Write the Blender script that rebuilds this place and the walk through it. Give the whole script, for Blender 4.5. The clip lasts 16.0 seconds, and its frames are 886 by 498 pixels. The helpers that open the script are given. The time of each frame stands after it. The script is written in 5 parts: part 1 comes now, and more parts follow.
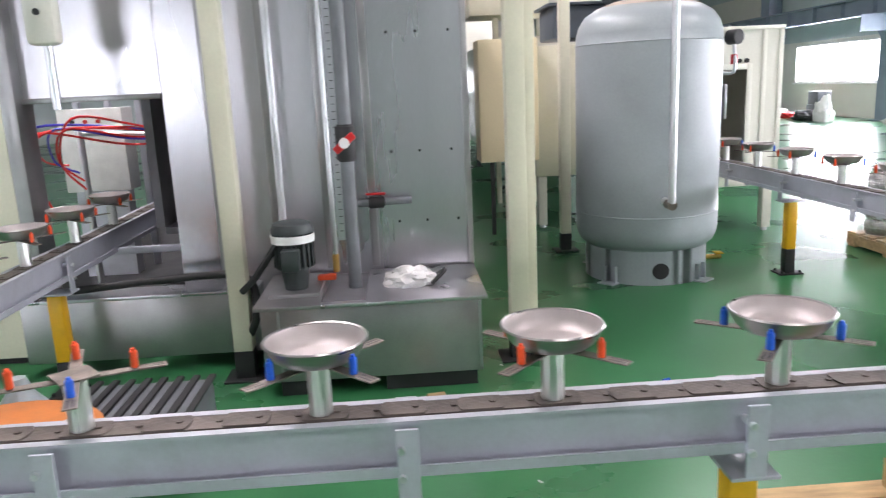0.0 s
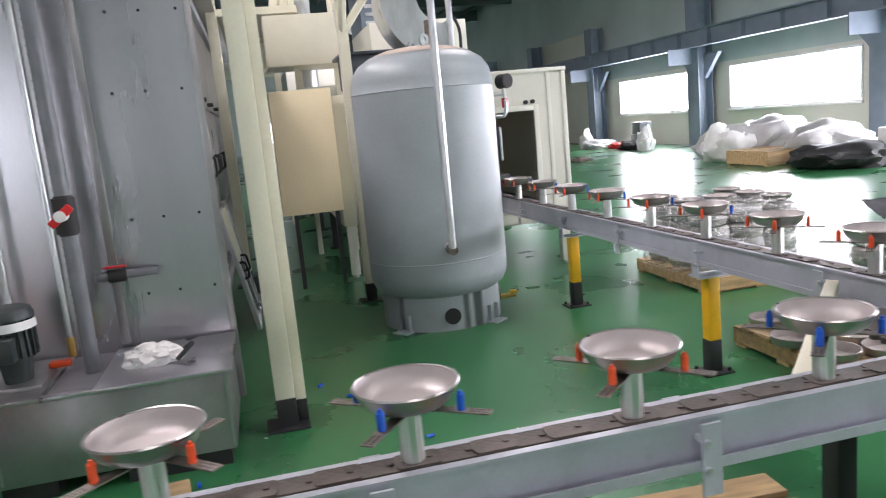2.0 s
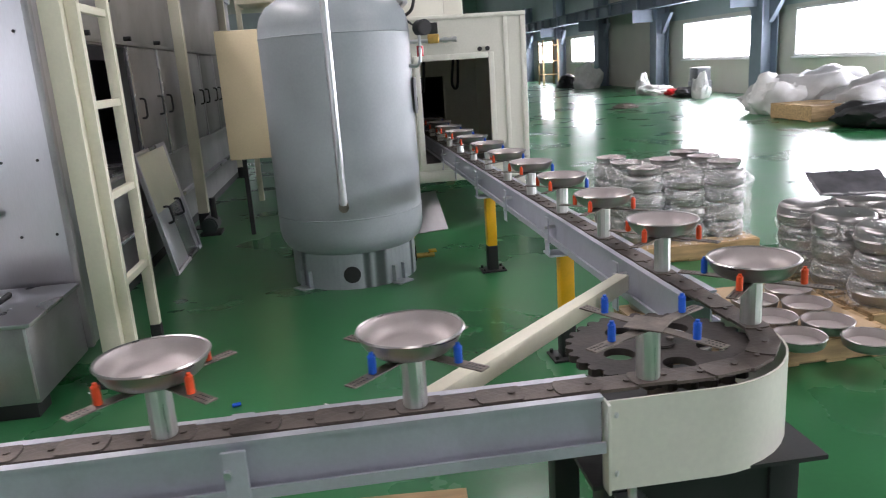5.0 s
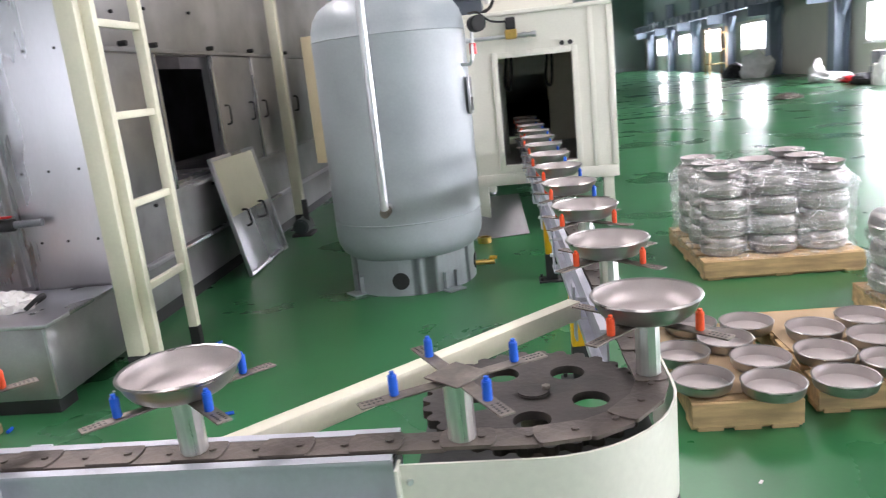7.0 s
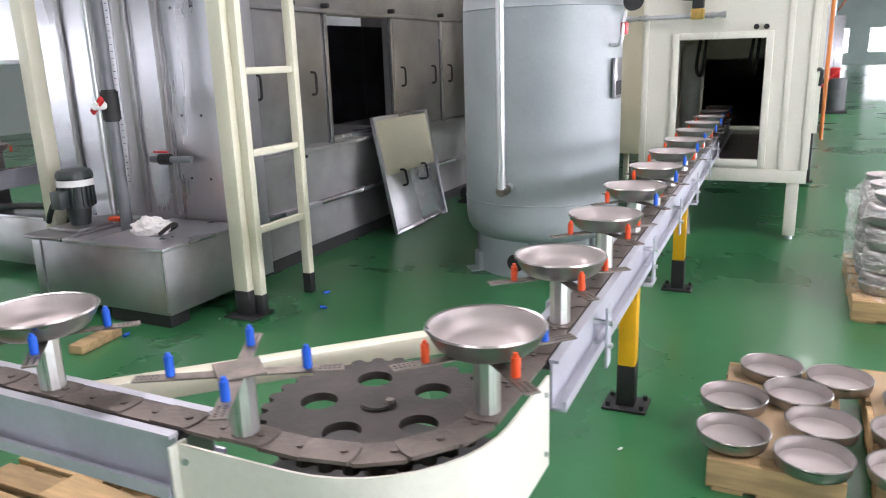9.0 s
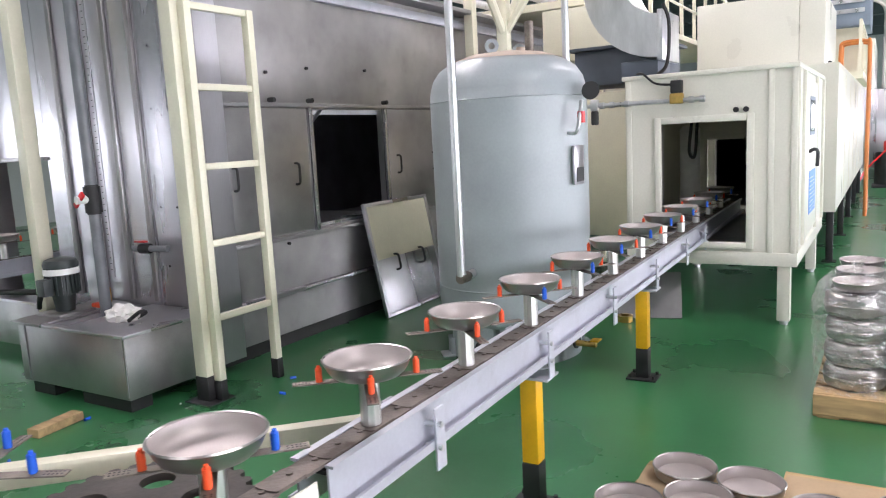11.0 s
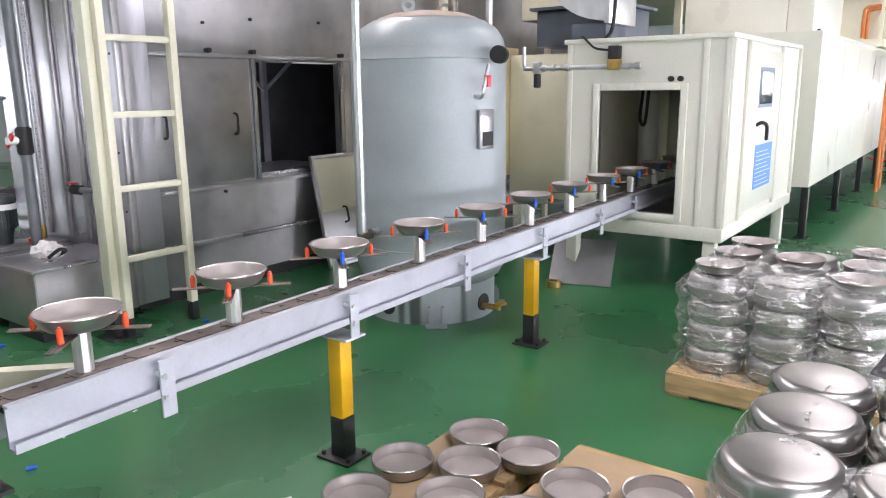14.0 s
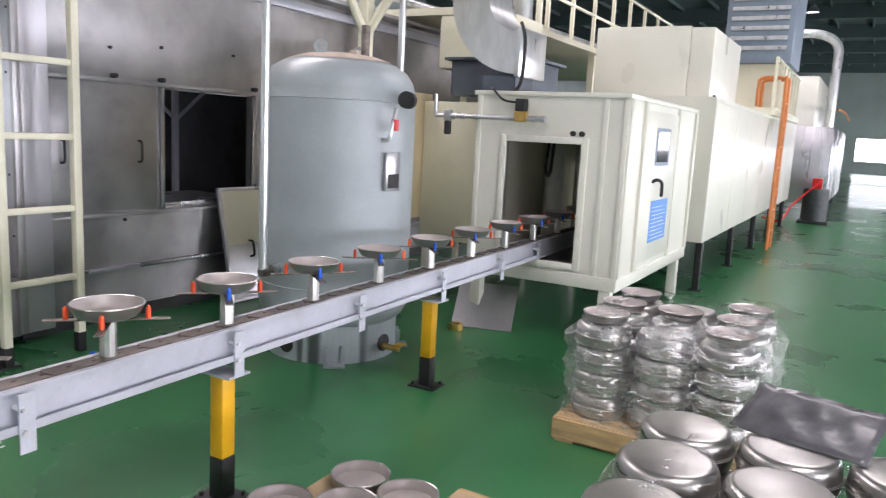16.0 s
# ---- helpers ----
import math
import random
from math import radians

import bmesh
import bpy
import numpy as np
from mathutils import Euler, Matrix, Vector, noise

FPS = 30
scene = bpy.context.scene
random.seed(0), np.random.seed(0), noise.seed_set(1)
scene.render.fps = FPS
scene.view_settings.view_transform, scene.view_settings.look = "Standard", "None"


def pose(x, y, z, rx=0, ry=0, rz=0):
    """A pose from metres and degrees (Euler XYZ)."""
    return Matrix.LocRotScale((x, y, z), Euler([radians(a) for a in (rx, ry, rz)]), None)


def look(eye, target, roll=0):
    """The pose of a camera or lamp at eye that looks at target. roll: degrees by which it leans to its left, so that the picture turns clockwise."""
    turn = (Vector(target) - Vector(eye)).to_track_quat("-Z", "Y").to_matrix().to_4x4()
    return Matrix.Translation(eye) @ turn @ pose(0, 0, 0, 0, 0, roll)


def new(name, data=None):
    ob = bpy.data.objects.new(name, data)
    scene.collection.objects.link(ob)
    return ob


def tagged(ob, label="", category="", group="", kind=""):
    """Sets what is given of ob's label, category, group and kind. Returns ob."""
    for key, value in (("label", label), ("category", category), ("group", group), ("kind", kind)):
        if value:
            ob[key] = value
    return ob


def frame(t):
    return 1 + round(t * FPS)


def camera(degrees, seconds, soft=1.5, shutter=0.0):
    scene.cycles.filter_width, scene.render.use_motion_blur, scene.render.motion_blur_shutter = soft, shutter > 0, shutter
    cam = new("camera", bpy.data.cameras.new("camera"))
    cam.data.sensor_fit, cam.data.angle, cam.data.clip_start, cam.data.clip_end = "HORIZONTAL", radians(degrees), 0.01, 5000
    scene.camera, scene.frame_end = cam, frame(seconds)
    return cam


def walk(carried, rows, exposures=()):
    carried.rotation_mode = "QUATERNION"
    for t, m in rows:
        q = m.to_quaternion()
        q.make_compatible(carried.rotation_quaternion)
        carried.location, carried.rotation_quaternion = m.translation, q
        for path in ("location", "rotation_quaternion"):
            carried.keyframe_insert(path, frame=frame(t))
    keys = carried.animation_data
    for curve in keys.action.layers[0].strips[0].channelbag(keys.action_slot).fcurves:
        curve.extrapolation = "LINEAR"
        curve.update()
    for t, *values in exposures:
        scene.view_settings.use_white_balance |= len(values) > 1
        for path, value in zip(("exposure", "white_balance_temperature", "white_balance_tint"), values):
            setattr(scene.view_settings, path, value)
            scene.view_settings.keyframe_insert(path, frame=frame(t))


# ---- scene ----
cam = camera(61.9, 16.0, soft=1.1, shutter=0.5)
PATH = [
    (0, (0.229, 0.193, 1.498), (0.332, 2.143, 1.068), -2.6),
    (0.5, (0.391, 0.175, 1.497), (0.571, 2.117, 1.053), -3.8),
    (1, (0.526, 0.204, 1.489), (0.835, 2.126, 1.031), -4.5),
    (1.5, (0.67, 0.286, 1.498), (1.107, 2.2, 1.119), -4.4),
    (2, (0.866, 0.265, 1.513), (1.317, 2.183, 1.17), -5.4),
    (2.5, (1.09, 0.193, 1.515), (1.533, 2.102, 1.113), -3.0),
    (3, (1.286, 0.231, 1.494), (1.784, 2.124, 1.081), -3.7),
    (3.5, (1.47, 0.261, 1.511), (1.919, 2.164, 1.089), -5.0),
    (4, (1.713, 0.244, 1.513), (2.065, 2.16, 1.061), -2.7),
    (4.2, (1.795, 0.244, 1.517), (2.136, 2.158, 1.045), -2.7),
    (6.3, (2.659, 0.426, 1.483), (2.653, 2.365, 0.994), -4.8),
    (6.5, (2.73, 0.445, 1.48), (2.699, 2.384, 0.99), -4.8),
    (7, (2.935, 0.509, 1.456), (2.717, 2.443, 0.996), -6.0),
    (7.5, (3.178, 0.564, 1.453), (2.795, 2.464, 0.962), -3.0),
    (8, (3.34, 0.641, 1.431), (2.824, 2.505, 0.922), -2.9),
    (8.5, (3.503, 0.752, 1.452), (2.837, 2.567, 0.941), -4.1),
    (9, (3.719, 0.822, 1.456), (2.877, 2.565, 0.954), -1.8),
    (9.5, (3.899, 0.854, 1.455), (3.041, 2.596, 0.977), -0.9),
    (10, (4.057, 0.979, 1.48), (3.208, 2.749, 1.097), 1.2),
    (10.2, (4.127, 1.009, 1.493), (3.224, 2.758, 1.136), -0.1),
    (12.3, (4.812, 1.337, 1.514), (3.663, 2.947, 1.222), -1.4),
    (12.5, (4.916, 1.356, 1.542), (3.733, 2.935, 1.216), -0.7),
    (13, (5.06, 1.428, 1.548), (3.91, 3.021, 1.174), -0.8),
    (13.5, (5.148, 1.554, 1.539), (4.024, 3.159, 1.139), 0.1),
    (14, (5.233, 1.614, 1.552), (4.087, 3.197, 1.128), -0.6),
    (14.5, (5.292, 1.627, 1.562), (4.113, 3.191, 1.158), 0.8),
    (15, (5.332, 1.64, 1.571), (4.196, 3.25, 1.232), 1.8),
    (15.5, (5.337, 1.647, 1.571), (4.28, 3.313, 1.246), 2.3),
    (16, (5.357, 1.648, 1.577), (4.378, 3.363, 1.261), 3.0),
]
walk(cam, [(t, look(eye, target, roll)) for t, eye, target, roll in PATH],
     [(t, e, 6400, 23) for t, e in ((0.0, 0.38), (1.2, 0.32), (2.0, 0.03), (3.2, -0.36), (3.6, -0.55), (4.2, -0.52), (6.3, 0.1), (7.5, 0.28), (9.0, 0.22), (12.3, 0.05), (15.0, -0.02), (16.0, -0.22))])

# ---- world and light ----
world = bpy.data.worlds.new("world")
scene.world = world
world.use_nodes = True
wn = world.node_tree
sky = wn.nodes.new("ShaderNodeTexSky")
sky.sky_type, sky.sun_disc, sky.sun_elevation, sky.sun_rotation = "NISHITA", False, radians(50), radians(100)
wn.nodes["Background"].inputs[1].default_value = 0.15
wn.links.new(sky.outputs[0], wn.nodes["Background"].inputs[0])


def area_lamp(name, m, sx, sy, watts, colour):
    lamp = bpy.data.lights.new(name, "AREA")
    lamp.shape, lamp.size, lamp.size_y, lamp.energy, lamp.color = "RECTANGLE", sx, sy, watts, colour
    ob = new(name, lamp)
    ob.matrix_basis = m
    return ob


WALL_X, FAR_Y, BACK_Y, LEFT_X, ROOF = 14.3, 66.0, -9.0, -13.0, 7.6
BAYS = [(-6.2, 4.9), (0.7, 4.9), (7.6, 4.9), (14.5, 4.9), (21.2, 4.9), (34.2, 5.0), (41.0, 5.0), (47.8, 5.2), (54.9, 5.6)]
SOUTH = [(-7.2, 2.6)]
WEST = [(-8.2, 2.4), (-5.0, 2.4), (-1.8, 2.4)]
SILL, HEAD = 1.06, 2.32
for y0, w in BAYS:
    area_lamp("window_light", look((WALL_X + 0.12, y0 + w / 2, 1.69), (0, y0 + w / 2, 1.4)), w, 1.2, 470, (0.93, 0.97, 1.0))
# roof lamps: x, y, width, length, watts
SKYLIGHTS = ((-4.0, 1.0, 2.2, 4.5, 60), (2.0, -3.5, 2.2, 4.5, 180), (8.0, 2.0, 2.2, 4.5, 460), (-1.7, 6.3, 0.9, 8.0, 600), (5.5, 11.0, 2.2, 4.5, 260), (3.5, 20.0, 2.2, 4.5, 380))
for lx, ly, lw, ll, watts in SKYLIGHTS:
    area_lamp("roof_light", pose(lx, ly, ROOF - 0.75), lw, ll, watts, (1.0, 0.98, 0.95))
for x0, w in SOUTH:
    area_lamp("window_light", look((x0 + w / 2, BACK_Y - 0.12, 1.9), (x0 + w / 2, 2, 1.6)), w, 1.2, 30, (0.97, 0.98, 1.0))

# ---- materials ----


def material(name, colour, rough=0.5, metal=0.0, vary=0.12, scale=6.0, bump=0.05, fine=120.0, stretch=(1, 1, 1), dark=None, stain=0.0, coat=0.0, island=0.0):
    """A principled surface whose colour and gloss drift at a broad and a fine scale."""
    mat = bpy.data.materials.new(name)
    mat.use_nodes = True
    n, ln = mat.node_tree.nodes, mat.node_tree.links
    bsdf = n["Principled BSDF"]
    co = n.new("ShaderNodeTexCoord")
    mp = n.new("ShaderNodeMapping")
    mp.inputs["Scale"].default_value = stretch
    ln.new(co.outputs["Object"], mp.inputs[0])
    broad, grain = n.new("ShaderNodeTexNoise"), n.new("ShaderNodeTexNoise")
    for node, sc, det in ((broad, scale, 6), (grain, fine, 3)):
        node.inputs["Scale"].default_value, node.inputs["Detail"].default_value = sc, det
        ln.new(mp.outputs[0], node.inputs["Vector"])
    ramp = n.new("ShaderNodeValToRGB")
    dark = dark or tuple(c * (1 - vary * 2) for c in colour)
    light = tuple(min(1, c * (1 + vary)) for c in colour)
    ramp.color_ramp.elements[0].position, ramp.color_ramp.elements[1].position = 0.3, 0.7
    ramp.color_ramp.elements[0].color, ramp.color_ramp.elements[1].color = (*dark, 1), (*light, 1)
    ln.new(broad.outputs[0], ramp.inputs[0])
    mix = n.new("ShaderNodeMix")
    mix.data_type, mix.blend_type = "RGBA", "MULTIPLY"
    mix.inputs[0].default_value = 0.13
    ln.new(ramp.outputs[0], mix.inputs[6])
    ln.new(grain.outputs[0], mix.inputs[7])
    bright = n.new("ShaderNodeHueSaturation")
    bright.inputs["Value"].default_value = 1.07
    ln.new(mix.outputs[2], bright.inputs["Color"])
    out = bright.outputs[0]
    if island:
        info, mr = n.new("ShaderNodeObjectInfo"), n.new("ShaderNodeMapRange")
        mr.inputs[3].default_value, mr.inputs[4].default_value = 1.07 * (1 - island), 1.07 * (1 + island)
        ln.new(info.outputs["Random"], mr.inputs[0])
        ln.new(mr.outputs[0], bright.inputs["Value"])
    if stain:
        st, sr = n.new("ShaderNodeTexNoise"), n.new("ShaderNodeValToRGB")
        st.inputs["Scale"].default_value, st.inputs["Detail"].default_value = scale * 2.3, 8
        sr.color_ramp.elements[0].position, sr.color_ramp.elements[1].position = 0.56, 0.72
        m2 = n.new("ShaderNodeMix")
        m2.data_type = "RGBA"
        m2.inputs[7].default_value = (0.09, 0.07, 0.05, 1)
        ln.new(mp.outputs[0], st.inputs["Vector"])
        ln.new(st.outputs[0], sr.inputs[0])
        ml = n.new("ShaderNodeMath")
        ml.operation = "MULTIPLY"
        ml.inputs[1].default_value = stain
        ln.new(sr.outputs[0], ml.inputs[0])
        ln.new(ml.outputs[0], m2.inputs[0])
        ln.new(out, m2.inputs[6])
        out = m2.outputs[2]
    ln.new(out, bsdf.inputs["Base Color"])
    rr = n.new("ShaderNodeMapRange")
    rr.inputs[3].default_value, rr.inputs[4].default_value = max(0.03, rough - 0.1), min(1, rough + 0.12)
    ln.new(broad.outputs[0], rr.inputs[0])
    ln.new(rr.outputs[0], bsdf.inputs["Roughness"])
    bsdf.inputs["Metallic"].default_value = metal
    bsdf.inputs["Coat Weight"].default_value = coat
    bp = n.new("ShaderNodeBump")
    bp.inputs["Strength"].default_value, bp.inputs["Distance"].default_value = bump, 0.01
    ln.new(grain.outputs[0], bp.inputs["Height"])
    ln.new(bp.outputs[0], bsdf.inputs["Normal"])
    return mat


def glow(name, colour, strength):
    mat = bpy.data.materials.new(name)
    mat.use_nodes = True
    b = mat.node_tree.nodes["Principled BSDF"]
    b.inputs["Base Color"].default_value = (*colour, 1)
    b.inputs["Emission Color"].default_value, b.inputs["Emission Strength"].default_value = (*colour, 1), strength
    return mat


def film_material():
    """Clear wrinkled plastic film: mostly clear, with crisp gloss."""
    mat = bpy.data.materials.new("stretch film")
    mat.use_nodes = True
    n, ln = mat.node_tree.nodes, mat.node_tree.links
    n.remove(n["Principled BSDF"])
    clear, gloss, mix = n.new("ShaderNodeBsdfTransparent"), n.new("ShaderNodeBsdfGlossy"), n.new("ShaderNodeMixShader")
    gloss.inputs["Roughness"].default_value = 0.2
    co, mp, ns, bp = n.new("ShaderNodeTexCoord"), n.new("ShaderNodeMapping"), n.new("ShaderNodeTexNoise"), n.new("ShaderNodeBump")
    mp.inputs["Scale"].default_value = (9, 9, 22)
    ns.inputs["Scale"].default_value, ns.inputs["Detail"].default_value, ns.inputs["Distortion"].default_value = 1.6, 5, 1.5
    bp.inputs["Strength"].default_value, bp.inputs["Distance"].default_value = 1.0, 0.06
    rp = n.new("ShaderNodeMapRange")
    rp.inputs[1].default_value, rp.inputs[2].default_value, rp.inputs[3].default_value, rp.inputs[4].default_value = 0.47, 0.62, 0.1, 0.7
    ln.new(co.outputs["Object"], mp.inputs[0])
    ln.new(mp.outputs[0], ns.inputs["Vector"])
    ln.new(ns.outputs[0], bp.inputs["Height"])
    ln.new(bp.outputs[0], gloss.inputs["Normal"])
    ln.new(ns.outputs[0], rp.inputs[0])
    ln.new(rp.outputs[0], mix.inputs[0])
    ln.new(clear.outputs[0], mix.inputs[1])
    ln.new(gloss.outputs[0], mix.inputs[2])
    ln.new(mix.outputs[0], n["Material Output"].inputs[0])
    return mat


EPOXY = material("green epoxy floor", (0.03, 0.17, 0.062), 0.28, 0, 0.16, 0.9, 0.02, 40, coat=0.1)
STEEL = material("brushed stainless sheet", (0.54, 0.53, 0.56), 0.27, 0.9, 0.1, 1.6, 0.04, 160, (1, 1, 0.12))
STEEL_DULL = material("dull stainless", (0.42, 0.41, 0.415), 0.36, 0.85, 0.15, 2.0, 0.05, 120, stain=0.15)
GALV = material("galvanised beam", (0.52, 0.53, 0.59), 0.4, 0.4, 0.05, 5, 0.05, 90, (1, 1, 1), stain=0.1)
CREAM = material("cream painted steel", (0.74, 0.71, 0.56), 0.38, 0, 0.05, 2.0, 0.03, 60, stain=0.06)
CREAM_PALE = material("pale cream panel", (0.74, 0.73, 0.64), 0.3, 0, 0.04, 1.2, 0.02, 60, coat=0.2)
CREAM_TAN = material("tan cream panel", (0.78, 0.66, 0.43), 0.45, 0, 0.04, 1.2, 0.02, 60)
TANK = material("grey tank enamel", (0.33, 0.37, 0.385), 0.36, 0, 0.07, 2.2, 0.03, 60, stain=0.05)
DUST = material("dusty enamel", (0.5, 0.41, 0.34), 0.75, 0, 0.15, 5, 0.06, 120)
YELLOW = material("safety yellow paint", (0.85, 0.45, 0.01), 0.4, 0, 0.06, 6, 0.03, 90, stain=0.1)
BLACK = material("black paint", (0.018, 0.018, 0.019), 0.5, 0, 0.2, 8, 0.06, 90)
RUBBER = material("black rubber", (0.02, 0.02, 0.021), 0.6, 0, 0.2, 20, 0.05, 150)
CHAIN = material("oily chain steel", (0.15, 0.125, 0.11), 0.45, 0.6, 0.28, 9, 0.15, 80, stain=0.4, island=0.2)
WHEEL = material("dark cast sprocket", (0.065, 0.056, 0.052), 0.6, 0.35, 0.3, 7, 0.15, 60, stain=0.3)
PAN_IN = material("blasted aluminium", (0.5, 0.455, 0.44), 0.5, 0.55, 0.06, 9, 0.03, 300)
PAN_OUT = material("spun aluminium", (0.43, 0.415, 0.4), 0.3, 0.92, 0.08, 5, 0.03, 120, (1, 1, 6))
ALU = material("machined aluminium", (0.72, 0.71, 0.69), 0.3, 0.9, 0.1, 20, 0.04, 150, (4, 4, 0.3))
ARM = material("stained steel bar", (0.22, 0.19, 0.165), 0.5, 0.7, 0.25, 18, 0.08, 120, stain=0.4)
BLUE = material("blue silicone", (0.01, 0.11, 0.62), 0.45, 0, 0.06, 20, 0.03, 150)
ORANGE = material("orange silicone", (0.85, 0.09, 0.02), 0.45, 0, 0.06, 20, 0.03, 150)
RED = material("red plastic", (0.6, 0.015, 0.015), 0.35, 0, 0.08, 20, 0.02, 150)
PIPE = material("galvanised pipe", (0.66, 0.67, 0.68), 0.3, 0.85, 0.1, 9, 0.04, 90, (1, 1, 0.3))
PVC = material("grey pvc pipe", (0.16, 0.17, 0.185), 0.35, 0, 0.1, 8, 0.02, 90)
BRASS = material("brass", (0.7, 0.45, 0.14), 0.3, 0.95, 0.1, 20, 0.04, 150)
WOOD = material("pallet pine", (0.5, 0.34, 0.17), 0.75, 0, 0.2, 4, 0.2, 60, (1, 6, 6), stain=0.12, island=0.22)
CARD = material("kraft cardboard", (0.5, 0.36, 0.22), 0.8, 0, 0.08, 3, 0.05, 90)
# dark grey that puts the dim shade inside machines into the colour
SHADE_IN = material("interior shade grey", (0.16, 0.16, 0.175), 0.6, 0.2, 0.2, 3, 0.04, 60)
MOTOR = material("dark green motor casting", (0.035, 0.045, 0.045), 0.4, 0.1, 0.15, 9, 0.08, 90)
WHITE = material("white plastic", (0.8, 0.8, 0.78), 0.4, 0, 0.05, 9, 0.02, 90)
CLOTH = material("white cotton rag", (0.8, 0.78, 0.76), 0.9, 0, 0.06, 12, 0.2, 250)
SAND = material("cream wall cladding", (0.68, 0.66, 0.58), 0.6, 0, 0.05, 0.6, 0.03, 30)
GREENWALL = material("pale green wall cladding", (0.46, 0.53, 0.51), 0.6, 0, 0.06, 0.6, 0.03, 30)
BLUEGREY = material("blue grey structural paint", (0.2, 0.25, 0.31), 0.5, 0, 0.08, 2, 0.03, 60)
ROOFING = material("dark green roof sheeting", (0.07, 0.11, 0.105), 0.7, 0, 0.1, 1, 0.03, 30)
TARP = material("grey tarpaulin", (0.5, 0.5, 0.49), 0.6, 0, 0.12, 2, 0.1, 40)
BAG = material("white woven sack", (0.78, 0.78, 0.76), 0.6, 0, 0.06, 5, 0.1, 90)
HOSE_RED = material("red air hose", (0.8, 0.03, 0.03), 0.3, 0, 0.05, 20, 0.02, 90)
HOSE_BLUE = material("blue air hose", (0.06, 0.06, 0.6), 0.3, 0, 0.05, 20, 0.02, 90)
POSTER = material("blue notice", (0.12, 0.3, 0.68), 0.5, 0, 0.04, 9, 0.01, 90)
BLOWER = material("slate blue blower paint", (0.09, 0.11, 0.14), 0.5, 0, 0.1, 6, 0.04, 90)
RUST = material("orange primer steel", (0.6, 0.19, 0.04), 0.5, 0, 0.1, 8, 0.04, 90)
SHEETS = material("dark plastic sheet", (0.11, 0.11, 0.12), 0.22, 0, 0.2, 6, 0.2, 12)
FILM = film_material()
DAY = glow("bright overcast daylight", (0.94, 0.98, 1.0), 7.0)
LAMP_GLOW = glow("lamp diffuser", (1.0, 0.98, 0.93), 8.0)
GLASS = material("dark window glass", (0.03, 0.035, 0.04), 0.06, 0, 0.05, 3, 0.0, 50)

# ---- mesh helpers ----


def mesh_from(name, bm, mats, smooth=False):
    me = bpy.data.meshes.new(name)
    bm.normal_update()
    bm.to_mesh(me)
    bm.free()
    for mt in mats if isinstance(mats, (list, tuple)) else [mats]:
        me.materials.append(mt)
    if smooth:
        for p in me.polygons:
            p.use_smooth = True
        me.set_sharp_from_angle(angle=radians(38))
    return me


def thing(name, m, label, category, group="", kind=""):
    ob = new(name)
    ob.matrix_basis = m
    ob.empty_display_size = 0.1
    return tagged(ob, label, category, group, kind)


def part(name, bm, mat, parent, label="", smooth=True):
    ob = new(name, mesh_from(name, bm, mat, smooth))
    ob.parent = parent
    return tagged(ob, label)


def single(name, bm, mat, m, label, category, group="", kind="", smooth=True):
    ob = new(name, mesh_from(name, bm, mat, smooth))
    ob.matrix_basis = m
    return tagged(ob, label, category, group, kind)


def structure(name, bm, mat, label, category, smooth=False):
    return single(name, bm, mat, Matrix(), label, category, "", "structure", smooth)


def box(x0, y0, z0, x1, y1, z1, bevel=0.0, bm=None, m=None, mi=0):
    b = bmesh.new()
    bmesh.ops.create_cube(b, size=1)
    bmesh.ops.transform(b, verts=b.verts, matrix=Matrix.LocRotScale(((x0 + x1) / 2, (y0 + y1) / 2, (z0 + z1) / 2), None, (x1 - x0, y1 - y0, z1 - z0)))
    if bevel:
        bmesh.ops.bevel(b, geom=b.edges[:], offset=bevel, segments=2, affect="EDGES", profile=0.5)
    if m:
        bmesh.ops.transform(b, verts=b.verts, matrix=m)
    for f in b.faces:
        f.material_index = mi
    return join(bm, b)


def join(bm, b):
    if bm is None:
        return b
    me = bpy.data.meshes.new("tmp")
    b.to_mesh(me)
    b.free()
    bm.from_mesh(me)
    bpy.data.meshes.remove(me)
    return bm


def cyl(p, q, r, r2=None, n=20, bm=None, bevel=0.0, mi=0):
    p, q = Vector(p), Vector(q)
    b = bmesh.new()
    d = q - p
    bmesh.ops.create_cone(b, cap_ends=True, segments=n, radius1=r, radius2=r if r2 is None else r2, depth=d.length)
    if bevel:
        bmesh.ops.bevel(b, geom=[e for e in b.edges if len(e.link_faces) == 2 and e.calc_face_angle() > 1.0], offset=bevel, segments=2, affect="EDGES")
    bmesh.ops.transform(b, verts=b.verts, matrix=Matrix.Translation((p + q) / 2) @ d.to_track_quat("Z", "Y").to_matrix().to_4x4())
    for f in b.faces:
        f.material_index = mi
    return join(bm, b)


def lathe(profile, n=40, bm=None, closed=False):
    """Turns a profile of (radius, height) about z."""
    b = bmesh.new()
    rings = []
    for r, z in profile:
        if r < 1e-5:
            rings.append([b.verts.new((0, 0, z))])
        else:
            rings.append([b.verts.new((r * math.cos(2 * math.pi * i / n), r * math.sin(2 * math.pi * i / n), z)) for i in range(n)])
    pairs = list(zip(rings, rings[1:])) + ([(rings[-1], rings[0])] if closed else [])
    for a, c in pairs:
        for i in range(n):
            j = (i + 1) % n
            if len(a) == 1 and len(c) == 1:
                continue
            if len(a) == 1:
                b.faces.new((a[0], c[j], c[i]))
            elif len(c) == 1:
                b.faces.new((a[i], a[j], c[0]))
            else:
                b.faces.new((a[i], a[j], c[j], c[i]))
    bmesh.ops.recalc_face_normals(b, faces=b.faces)
    return join(bm, b)


